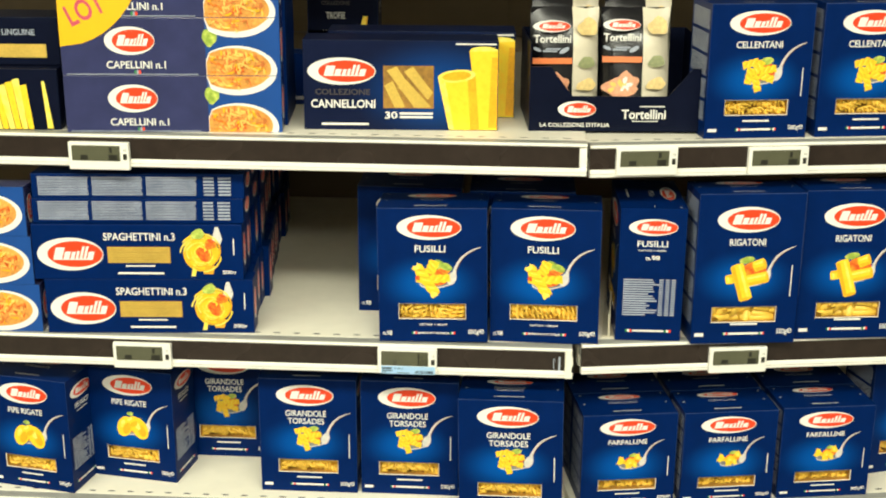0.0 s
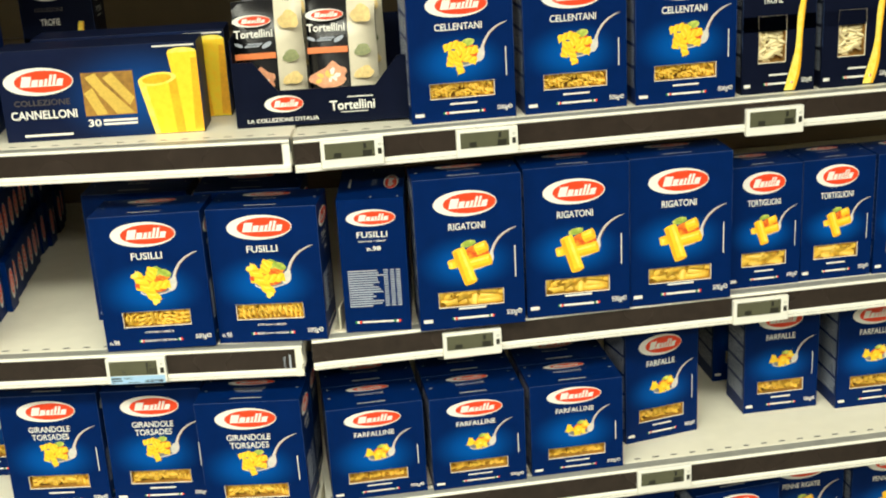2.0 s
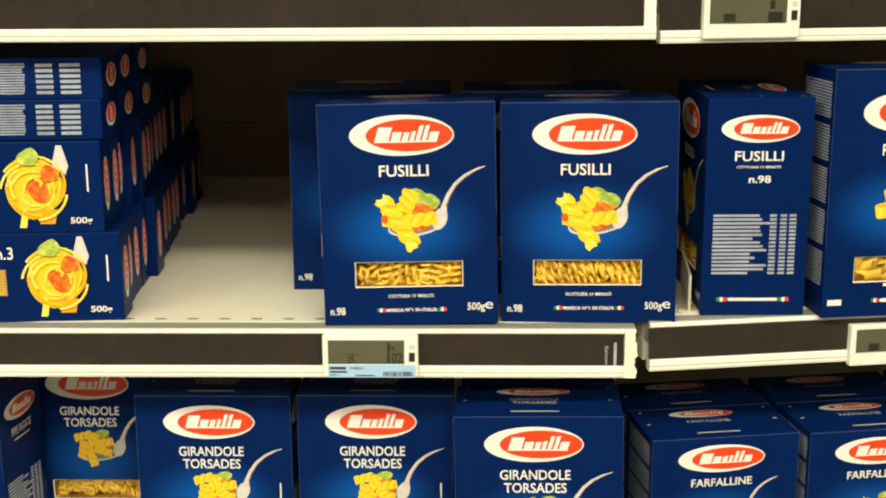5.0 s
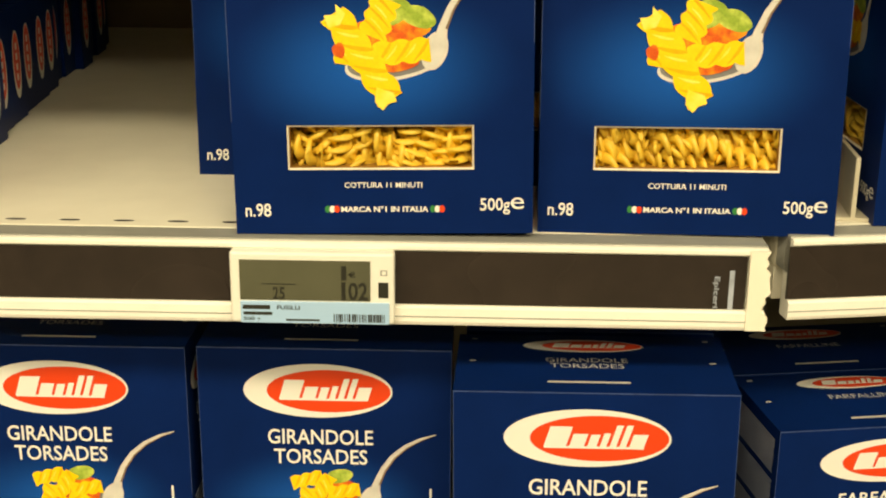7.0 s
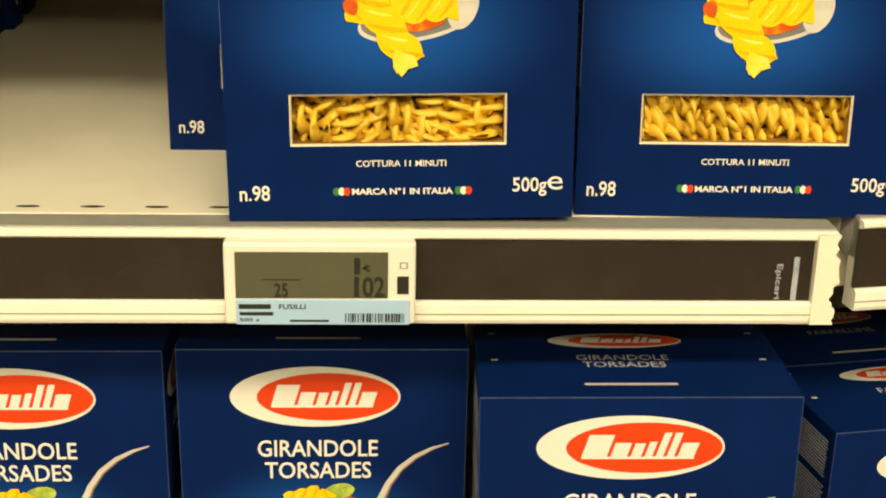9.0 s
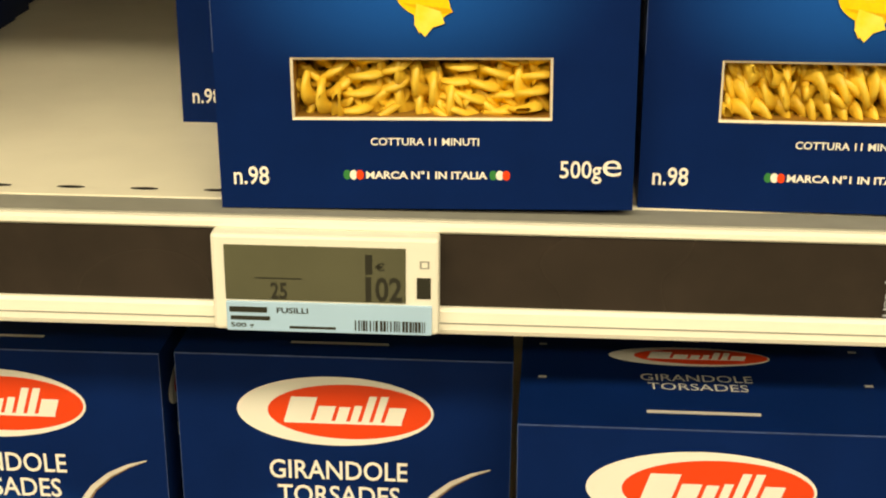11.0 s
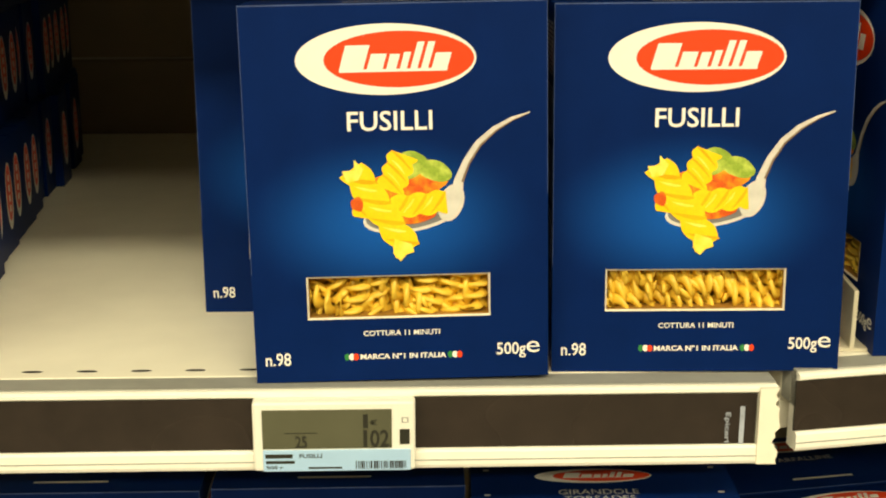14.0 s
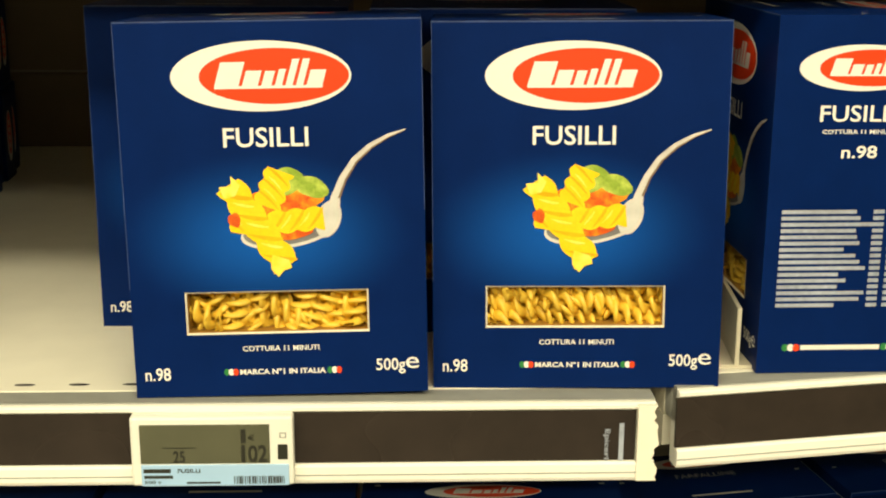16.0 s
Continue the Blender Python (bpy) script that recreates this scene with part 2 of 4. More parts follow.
def emblem(cx, cz, rx, rz, parent, face=FACE_FRONT, name="oval_emblem"):
    """White oval with a red oval set to its right and plain slanted bars."""
    bm = bmesh.new()
    flat(bm, oval(cx, cz, rx, rz, 44), 1, 0, face)
    white = part(name, bm, M_WHITE, parent)
    rcx, rrx, rrz = cx + 0.145 * rx, 0.83 * rx, 0.79 * rz
    bm = bmesh.new()
    flat(bm, oval(rcx, cz, rrx, rrz, 44), 3, 0, face)
    part("red_field", bm, M_RED, white)
    u = rrx / 9.0
    tall, low, lean = 0.60 * rrz, -0.44 * rrz, 0.30
    x = rcx - 7.2 * u
    base = cz + low + 0.10 * rrz
    top_line = []
    for width, top in ((2.9, 0.92), (1.9, 0.62), (1.2, 0.60), (0.85, 0.66), (0.85, 1.0), (0.85, 1.0), (1.9, 0.62)):
        z = cz + low + (tall - low) * top
        s_ = lean * (z - base)
        top_line += [(x, base), (x + s_, z), (x + s_ + width * u, z), (x + width * u, base)]
        x += (width + 0.42) * u
    bm = bmesh.new()
    flat(bm, [(rcx - 7.2 * u, cz + low), (x - 0.42 * u, cz + low)] + top_line[::-1], 5, 0, face)
    part("white_device", bm, M_WHITE, white, "plain white device of slanted bars")
    return white


# ---- printed pasta ----


def screw2d(bm, cx, cz, length, width, turn, layer=3, lobes=4):
    """A printed corkscrew: scalloped outline, slanted shade bands and bright ridges."""
    c, s = math.cos(turn), math.sin(turn)

    def at(u, v):
        return (cx + u * c - v * s, cz + u * s + v * c)
    n = lobes * 8
    up = [at(-length / 2 + length * i / n, width / 2 * (0.74 + 0.26 * abs(math.sin(math.pi * lobes * i / n)))) for i in range(n + 1)]
    dn = [at(-length / 2 + length * i / n, -width / 2 * (0.74 + 0.26 * abs(math.sin(math.pi * (lobes * i / n + 0.5))))) for i in range(n + 1)]
    flat(bm, dn + up[::-1], layer, 0)
    step = length / lobes
    for k in range(lobes):
        u0 = -length / 2 + step * (k + 0.15)
        pts = [at(u0 + step * 0.9 * t - 0.10 * step, width * 0.43 * (2 * t - 1)) for t in (0, .25, .5, .75, 1)]
        back = [at(u0 + step * 0.9 * t + 0.16 * step * math.sin(math.pi * t) - 0.02 * step, width * 0.40 * (2 * t - 1)) for t in (1, .75, .5, .25, 0)]
        flat(bm, (pts + back)[::-1], layer + 1, 1)
        pts = [at(u0 + step * (0.38 + 0.8 * t), width * 0.34 * (2 * t - 1)) for t in (.1, .35, .6, .9)]
        back = [at(u0 + step * (0.38 + 0.8 * t) + 0.17 * step * math.sin(math.pi * t), width * 0.32 * (2 * t - 1)) for t in (.9, .6, .35, .1)]
        if u0 + step * 1.3 < length / 2:
            flat(bm, (pts + back)[::-1], layer + 1, 2)


def tube2d(bm, cx, cz, length, width, turn, layer=3):
    c, s = math.cos(turn), math.sin(turn)

    def at(u, v):
        return (cx + u * c - v * s, cz + u * s + v * c)
    h, r = length / 2, width / 2
    body = [at(-h - 0.3 * r * math.sin(a), -r * math.cos(a)) for a in np.linspace(math.pi, 0, 9)]
    body += [at(h + 0.3 * r * math.sin(a), -r * math.cos(a)) for a in np.linspace(0, math.pi, 9)]
    flat(bm, body, layer, 0)
    flat(bm, [at(-h, -0.95 * r), at(h, -0.95 * r), at(h, -0.45 * r), at(-h, -0.35 * r)], layer + 1, 1)
    flat(bm, [at(-h, 0.2 * r), at(h, 0.2 * r), at(h, 0.6 * r), at(-h, 0.6 * r)], layer + 1, 2)
    flat(bm, [at(h + 0.24 * r * math.cos(a), 0.8 * r * math.sin(a)) for a in np.linspace(0, 2 * math.pi, 14)[:-1]], layer + 2, 1)


def bow2d(bm, cx, cz, size, turn, layer=3):
    c, s = math.cos(turn), math.sin(turn)
    pts = []
    for u, v in ((-1, -.62), (-.8, -.45), (-.6, -.6), (-.2, -.22), (.2, -.22), (.6, -.6), (.8, -.45), (1, -.62),
                 (.94, 0), (1, .62), (.8, .45), (.6, .6), (.2, .22), (-.2, .22), (-.6, .6), (-.8, .45), (-1, .62), (-.94, 0)):
        pts.append((cx + size * (u * c - v * s), cz + size * (u * s + v * c)))
    flat(bm, pts, layer, 0)
    flat(bm, oval(cx, cz, size * .26, size * .16, 12, turn), layer + 1, 1)
    flat(bm, oval(cx + size * .6 * c, cz + size * .6 * s, size * .20, size * .3, 12, turn), layer + 1, 2)


def picture(kind, cx, cz, k, parent, fk=1.0):
    """The printed spoonful of pasta, centred at (cx, cz); k scales it. Spoon, then food."""
    sp = bmesh.new()
    # spoon bowl and handle rising to the edge of the box
    flat(sp, oval(cx + 0.0050 * k, cz - 0.0065 * k, 0.0245 * k, 0.0088 * k, 30, radians(9)), 1, 0)
    flat(sp, oval(cx + 0.0050 * k, cz - 0.0056 * k, 0.0232 * k, 0.0080 * k, 30, radians(9)), 2, 2)
    flat(sp, oval(cx + 0.0250 * k, cz - 0.0010 * k, 0.0062 * k, 0.0098 * k, 24, radians(-20)), 4, 0)
    mid = [(0.0270, 0.000), (0.0290, 0.010), (0.0330, 0.0195), (0.0390, 0.0285), (0.0470, 0.0355), (0.0560, 0.0405), (0.0645, 0.0435)]
    wid = [0.0036, 0.0024, 0.0020, 0.0018, 0.0015, 0.0010, 0.0003]
    left, right = [], []
    for i, (a, b) in enumerate(mid):
        p0, p1 = mid[max(0, i - 1)], mid[min(len(mid) - 1, i + 1)]
        d = Vector((p1[0] - p0[0], p1[1] - p0[1])).normalized()
        left.append((cx + k * (a - d.y * wid[i] / 1), cz + k * (b + d.x * wid[i] / 1)))
        right.append((cx + k * (a + d.y * wid[i] / 1), cz + k * (b - d.x * wid[i] / 1)))
    flat(sp, right + left[::-1], 6, 0)
    inner = [((3 * r[0] + l_[0]) / 4, (3 * r[1] + l_[1]) / 4) for r, l_ in zip(right, left)]
    flat(sp, right[1:] + inner[1:][::-1], 7, 1)
    food, red, green = bmesh.new(), bmesh.new(), bmesh.new()
    k = k * fk

    def q(a, b):
        return cx + a * k, cz + b * k + 0.001
    mats = [M_YELLOW, M_AMBER, M_LIGHTYELLOW, M_TOMATO, M_BASIL]
    if kind == "screw":
        flat(red, oval(*q(0.004, 0.001), 0.019 * k, 0.012 * k, 26, 0.1, 0.06), 4.3, 0)
        flat(red, oval(*q(0.013, 0.010), 0.0125 * k, 0.0060 * k, 22, 0.1, 0.06), 5.3, 0)
        flat(green, oval(*q(0.0185, 0.0155), 0.0095 * k, 0.0055 * k, 22, -0.35, 0.03), 6.6, 0)
        flat(green, oval(*q(0.004, 0.0185), 0.0105 * k, 0.0075 * k, 22, 0.4, 0.04), 5.6, 0)
        screw2d(food, *q(-0.002, 0.0150), 0.021 * k, 0.0165 * k, radians(68), 7, 3)
        flat(red, oval(*q(-0.006, 0.002), 0.014 * k, 0.010 * k, 24, -0.5, 0.05), 6.3, 0)
        screw2d(food, *q(-0.021, -0.003), 0.012 * k, 0.010 * k, radians(80), 7, 2)
        flat(red, oval(*q(0.006, -0.0085), 0.0135 * k, 0.0045 * k, 22, 0.15, 0.08), 8.3, 0)
        flat(red, oval(*q(-0.0235, -0.0015), 0.0034 * k, 0.0040 * k, 14, 0.2, 0.1), 12.4, 0)
        screw2d(food, *q(0.0095, -0.0025), 0.030 * k, 0.0135 * k, radians(5), 9, 3)
        screw2d(food, *q(-0.0110, -0.005), 0.054 * k, 0.0165 * k, radians(-57), 11, 4)
        flat(food, [q(-0.0285, 0.010), q(-0.0225, 0.0115), q(-0.0195, 0.0175), q(-0.0245, 0.0225), q(-0.0245, 0.0170), q(-0.0310, 0.0165)][::-1], 13, 2)
        flat(food, [q(-0.004, -0.021), q(0.005, -0.024), q(0.0065, -0.0285), q(0.002, -0.0300), q(-0.001, -0.0335), q(-0.0050, -0.0290)][::-1], 13, 2)
    elif kind == "tube":
        flat(red, oval(*q(0.006, 0.004), 0.017 * k, 0.013 * k, 24, 0.1, 0.07), 4.3, 0)
        flat(green, oval(*q(-0.003, 0.019), 0.009 * k, 0.004 * k, 18, 0.2), 5.6, 0)
        tube2d(food, *q(0.012, 0.013), 0.012 * k, 0.013 * k, radians(20), 6)
        tube2d(food, *q(0.010, -0.004), 0.024 * k, 0.0135 * k, radians(12), 8)
        tube2d(food, *q(-0.021, -0.004), 0.008 * k, 0.012 * k, radians(100), 6)
        tube2d(food, *q(-0.008, -0.008), 0.042 * k, 0.0155 * k, radians(-72), 11)
    elif kind == "bow":
        flat(red, oval(*q(0.004, 0.000), 0.017 * k, 0.009 * k, 24, 0.2, 0.06), 4.3, 0)
        flat(green, oval(*q(0.006, 0.012), 0.008 * k, 0.004 * k, 18, 0.2), 5.6, 0)
        bow2d(food, *q(0.009, 0.003), 0.014 * k, radians(30), 6)
        bow2d(food, *q(-0.009, -0.003), 0.0165 * k, radians(-20), 8)
        bow2d(food, *q(0.003, -0.009), 0.012 * k, radians(8), 10)
    elif kind == "shell":
        flat(red, oval(*q(0.000, 0.002), 0.015 * k, 0.012 * k, 24, 0.2, 0.06), 4.3, 0)
        flat(green, oval(*q(-0.003, 0.018), 0.005 * k, 0.003 * k, 16), 5.6, 0)
        for a, b, r, t in ((-0.012, -0.002, 0.013, 1.2), (0.010, -0.003, 0.014, 2.0), (-0.001, 0.006, 0.009, 0.6)):
            flat(food, oval(*q(a, b), r * k * 1.25, r * k * 0.85, 22, t), 7, 0)
            flat(food, oval(*q(a + 0.003, b - 0.003), r * k * .7, r * k * 0.4, 18, t), 8, 1)
            flat(food, oval(*q(a - 0.003, b + 0.004), r * k * .5, r * k * 0.25, 18, t), 8, 2)
    else:  # short curls
        flat(red, oval(*q(0.003, 0.001), 0.018 * k, 0.011 * k, 24, 0.2, 0.06), 4.3, 0)
        flat(green, oval(*q(0.007, 0.015), 0.009 * k, 0.005 * k, 18, 0.2), 5.6, 0)
        for i, (a, b, t) in enumerate(((-0.014, 0.012, 15), (-0.004, 0.006, 60), (0.010, 0.004, 10), (-0.015, -0.004, 80), (0.008, -0.006, -20), (-0.005, -0.014, -75))):
            screw2d(food, *q(a, b), 0.021 * k, 0.0105 * k, radians(t), 6 + i, 3)
    pic = part("pasta_picture", food, mats, parent, "printed picture of cooked pasta with tomato and basil")
    part("tomato_picture", red, M_TOMATO, pic)
    part("basil_picture", green, M_BASIL, pic)
    part("spoon_picture", sp, [M_SPOON, M_SPOONBROWN, M_SPOONDARK], pic, "printed silver spoon with a curved handle")
    return pic


# ---- dry pasta behind the windows ----


def solid_screw(bm, m, length, radius, turns):
    """Corkscrew of two rounded ridges wound about one another."""
    rings, n = 28, 6
    for strand in range(2):
        grid = []
        for i in range(rings + 1):
            t = i / rings
            a = 2 * math.pi * (strand / 2 + turns * t)
            cy, cz = 0.54 * radius * math.cos(a), 0.54 * radius * math.sin(a)
            fat = 0.46 * radius * (0.75 if i in (0, rings) else 1.0)
            grid.append([bm.verts.new(m @ Vector((length * (t - .5), cy + fat * math.cos(2 * math.pi * j / n), cz + fat * math.sin(2 * math.pi * j / n)))) for j in range(n)])
        for i in range(rings):
            for j in range(n):
                bm.faces.new((grid[i][j], grid[i][(j + 1) % n], grid[i + 1][(j + 1) % n], grid[i + 1][j]))
        bm.faces.new(grid[0][::-1])
        bm.faces.new(grid[-1])


def solid_tube(bm, m, length, radius):
    n = 12
    rows = []
    for x, r in ((-.5, .72), (-.5, 1), (.5, 1), (.5, .72), (.3, .7)):
        rows.append([bm.verts.new(m @ Vector((length * x, r * radius * (1 + 0.05 * (j % 2)) * math.cos(2 * math.pi * j / n), r * radius * math.sin(2 * math.pi * j / n)))) for j in range(n)])
    for i in range(len(rows) - 1):
        for j in range(n):
            bm.faces.new((rows[i][j], rows[i][(j + 1) % n], rows[i + 1][(j + 1) % n], rows[i + 1][j]))


def solid_bow(bm, m, size):
    v = [bm.verts.new(m @ Vector(p)) for p in
         ((-size, .0, -.6 * size), (0, -.25 * size, -.2 * size), (size, .0, -.6 * size), (size, -.1 * size, 0), (size, 0, .6 * size), (0, -.25 * size, .2 * size), (-size, 0, .6 * size), (-size, -.1 * size, 0),
          (0, .05 * size, 0))]
    for a, b in ((0, 1), (1, 2), (2, 3), (3, 4), (4, 5), (5, 6), (6, 7), (7, 0)):
        bm.faces.new((v[a], v[b], v[8]))


def dry_fill(kind, x0, x1, z0, z1, seed, parent):
    rnd = random.Random(seed)
    bm = bmesh.new()
    n = {"screw": 12, "tube": 22, "bow": 110, "rod": 60}.get(kind, 46)
    if kind == "screw":
        # a loose front layer: steep pieces in one window, lying ones in the other
        mid = (z0 + z1) / 2
        lying = seed == 23
        for i in range(9):
            if lying:
                x = x0 + (x1 - x0) * (0.12 + 0.38 * (i // 3)) + rnd.uniform(-0.004, 0.004)
                z, ang = mid + (i % 3 - 1) * 0.0098, rnd.uniform(-0.45, 0.10)
            else:
                x, z = x0 + (x1 - x0) * (i + 0.5) / 9, mid + rnd.uniform(-0.004, 0.004)
                ang = rnd.choice((1.2, 1.7, 2.1, 0.8, 2.6, 1.45))
            m = Matrix.Translation((x, 0.0092 + 0.0022 * (i % 2), z)) @ Matrix.Rotation(-ang, 4, "Y") @ Matrix.Rotation(rnd.uniform(-.35, .35), 4, "Z") @ Matrix.Rotation(rnd.uniform(0, 6), 4, "X")
            solid_screw(bm, m, rnd.uniform(0.030, 0.038), 0.0070, 2.5)
    for i in range(n):
        layer = i / n
        x = x0 + (x1 - x0) * ((i * 0.618 + rnd.random() * 0.15) % 1.0)
        z = rnd.uniform(z0, z1)
        y = 0.0150 - (0.0 if kind == "screw" else 0.0068) * layer
        if kind == "tube" or kind == "long":
            ang = rnd.choice((0, 0.15, -0.2, 1.45, 0.5))
        else:
            ang = rnd.uniform(-0.5, 0.5) if seed % 2 and x > x0 + 0.4 * (x1 - x0) or seed == 23 else rnd.uniform(0, math.pi)
        m = Matrix.Translation((x, y, z)) @ Matrix.Rotation(-ang, 4, "Y") @ Matrix.Rotation(rnd.uniform(-.5, .5), 4, "Z") @ Matrix.Rotation(rnd.uniform(0, 6), 4, "X")
        if kind == "screw":
            solid_screw(bm, m, rnd.uniform(0.034, 0.042), 0.0078, 2.5)
        elif kind == "tube":
            solid_tube(bm, m, rnd.uniform(0.032, 0.040), 0.0058)
        elif kind == "rod":
            solid_tube(bm, m, rnd.uniform(0.022, 0.034), 0.0021)
        elif kind == "bow":
            solid_bow(bm, m, rnd.uniform(0.0050, 0.0068))
        else:
            solid_screw(bm, m, rnd.uniform(0.018, 0.024), 0.0048, 1.5)
    # trim what reaches past the window's own pocket
    for axis, lim in (((1, 0, 0), x1 + 0.004), ((-1, 0, 0), -x0 + 0.004), ((0, 0, 1), z1 + 0.003), ((0, 0, -1), -z0 + 0.003), ((0, -1, 0), -0.0012)):
        co = Vector(axis) * lim
        bmesh.ops.bisect_plane(bm, geom=bm.verts[:] + bm.edges[:] + bm.faces[:], plane_co=co, plane_no=axis, clear_outer=True)
    for f in bm.faces:
        f.smooth = kind != "bow"
    heap = part("dry_pasta", bm, M_PALEPASTA if kind == "rod" else M_PASTA, parent, "pale yellow dry pasta seen through the window")
    heap["kind"] = "stuff"
    return heap


# ---- the carton ----


def table_bars(bm, x0, x1, z0, z1, rows, face, mat=0, seed=3, columns=True):
    rnd = random.Random(seed)
    rows = rows if columns else rows * 2
    step = (z1 - z0) / rows
    for i in range(rows):
        z = z1 - step * (i + 1)
        end = x0 + (x1 - x0) * (rnd.uniform(0.42, 0.70) if columns else rnd.uniform(0.965, 1.0))
        flat(bm, bar(x0, end, z + 0.22 * step, z + 0.82 * step), 1, mat, face)
        if columns:
            for c in (0.72, 0.84, 0.95):
                flat(bm, bar(x0 + (x1 - x0) * (c - 0.05), x0 + (x1 - x0) * (c + 0.03), z + 0.22 * step, z + 0.82 * step), 1, mat, face)


def tricolour(bm, x0, x1, z0, z1, face=FACE_FRONT):
    w = (x1 - x0) / 3
    for i, m in enumerate((2, 0, 1)):
        flat(bm, oval(x0 + w * (i + .5), (z0 + z1) / 2, w * .62, (z1 - z0) * .62, 12), 2 + i, m, face)


def carton(label, lines, number, W, H, D, kind, seed, pic=0.93, dark=False, fill=None, name="pasta_box", detail=True):
    """A pasta carton standing on its base: origin at the bottom of its front, at the left."""
    root = new(name)
    tagged(root, label, "pasta box", "", "")
    sx, sz = W / 0.150, H / 0.190
    wx0, wx1, wz0, wz1 = 0.0275 * sx, 0.1205 * sx, 0.0328 * sz, 0.0552 * sz
    low = H > 0.2
    if low:
        wz0, wz1 = 0.143 * H, 0.250 * H
    if dark:
        wx0, wx1, wz0, wz1 = 0.22 * W, 0.60 * W, 0.22 * H, 0.56 * H
    skin = M_BLACKCARD if dark else printed_blue("printed_blue_card", (0.070 * sx, 0, 0.083 * sz), 0.062 * sx)
    bm = bmesh.new()
    rnd = random.Random(seed)
    bulge = 0.0
    xs = [0, wx0, (wx0 + wx1) / 2, wx1, W]
    zs = [0, wz0, wz1, 0.45 * H, 0.7 * H, H]
    grid = [[bm.verts.new((x, -bulge * math.sin(math.pi * x / W) * math.sin(math.pi * z / H) if z > wz1 and z < H else 0, z)) for z in zs] for x in xs]
    for i in range(4):
        for j in range(5):
            if j == 1 and i in (1, 2):
                continue
            bm.faces.new((grid[i][j], grid[i + 1][j], grid[i + 1][j + 1], grid[i][j + 1]))
    back = [[bm.verts.new((x, D, z)) for z in (0, H)] for x in (0, W)]
    # ends, back, base and top
    bm.faces.new([grid[0][j] for j in range(6)] + [back[0][1], back[0][0]]).material_index = 1
    bm.faces.new([grid[4][j] for j in range(5, -1, -1)] + [back[1][0], back[1][1]]).material_index = 1
    bm.faces.new((back[0][0], back[0][1], back[1][1], back[1][0])).material_index = 1
    bm.faces.new([grid[i][5] for i in range(5)] + [back[1][1], back[0][1]]).material_index = 1
    bm.faces.new([grid[i][0] for i in range(4, -1, -1)] + [back[0][0], back[1][0]]).material_index = 1
    part_skin = bm
    bm = bmesh.new()
    # card thickness round the window; pocket walls and back coloured brown for inner shade
    ring = [(wx0, wz0), (wx1, wz0), (wx1, wz1), (wx0, wz1)]
    e = 0.0009
    for (a, b), (c, d_) in zip(ring, ring[1:] + ring[:1]):
        ins = lambda p, q_: (p + (e if p < W / 2 else -e), q_ + (e if q_ < (wz0 + wz1) / 2 else -e))
        a2, b2 = ins(a, b)
        c2, d2 = ins(c, d_)
        v = [bm.verts.new(p) for p in ((a, -0.0002, b), (c, -0.0002, d_), (c2, 0.0006, d2), (a2, 0.0006, b2))]
        bm.faces.new(v).material_index = 0
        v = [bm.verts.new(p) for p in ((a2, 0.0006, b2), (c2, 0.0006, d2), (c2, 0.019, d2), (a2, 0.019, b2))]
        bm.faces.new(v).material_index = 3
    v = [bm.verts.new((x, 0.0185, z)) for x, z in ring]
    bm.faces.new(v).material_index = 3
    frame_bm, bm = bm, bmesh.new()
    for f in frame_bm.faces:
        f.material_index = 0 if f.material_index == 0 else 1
    # worn folds along the front edges
    for x0, x1, z0, z1 in ((0, W, H - 0.0007, H), (0, 0.0003, 0.3 * H, H), (W - 0.0003, W, 0.5 * H, H)):
        flat(bm, bar(x0, x1, z0, z1), 0.6, 4)
    for f in bm.faces:
        f.material_index = 0
    part("edge_wear", bm, M_FOLD, root, "pale worn folds")
    part("carton", part_skin, [skin, M_BLACKCARD if dark else M_SIDE], root)
    part("window_edge", frame_bm, [M_CARD, M_PASTASHADE], root, "raw cream card edge of the window, with a shade-brown pocket")
    dry_fill(fill or kind, wx0, wx1, wz0, wz1, seed, root)
    # emblem and name
    if dark:
        emblem(0.40 * W, 0.90 * H, 0.24 * W, 0.065 * H, root)
    else:
        emblem(0.071 * sx, 0.83 * H if low else 0.163 * sz, 0.0442 * sx, 0.0172 * min(sz, 1.05), root)
    bm = bmesh.new()
    cap = 0.0098 * min(sz, 1.0)
    z = (0.705 * H if low else 0.138 * sz) if not dark else 0.70 * H
    for i, (word, half) in enumerate(lines):
        cxw = 0.072 * sx if not dark else 0.40 * W
        letters(bm, word, cxw - half * sx, cxw + half * sx, z - cap, z, 2, 0, bold=0.012)
        z -= cap * 1.32
    part("product_name", bm, [M_WHITE], root)
    if dark:
        bm = bmesh.new()
        letters(bm, "COLLEZIONE", 0.20 * W, 0.60 * W, 0.755 * H, 0.785 * H, 2, 0)
        part("range_name", bm, [M_BROWNINK], root)
        # one long twist of pasta printed beside the window
        food = bmesh.new()
        pts_l, pts_r = [], []
        for i in range(17):
            t = i / 16
            cx_, cz_ = W * (0.66 + 0.19 * t + 0.03 * math.sin(5 * t)), H * (0.01 + 0.66 * t)
            w_ = W * 0.072 * (1 - 0.55 * t) * (1 + 0.18 * math.sin(9 * t))
            pts_l.append((cx_ - w_, cz_))
            pts_r.append((cx_ + w_, cz_))
        flat(food, pts_r + pts_l[::-1], 3, 0)
        flat(food, pts_r + [((3 * a[0] + b[0]) / 4, a[1]) for a, b in zip(pts_r, pts_l)][::-1], 4, 1)
        part("pasta_picture", food, [M_LIGHTYELLOW, M_AMBER], root, "printed picture of one twisted pasta")
    else:
        picture(kind, 0.0765 * sx, 0.455 * H if low else 0.0925 * sz, min(sx, sz), root, pic)
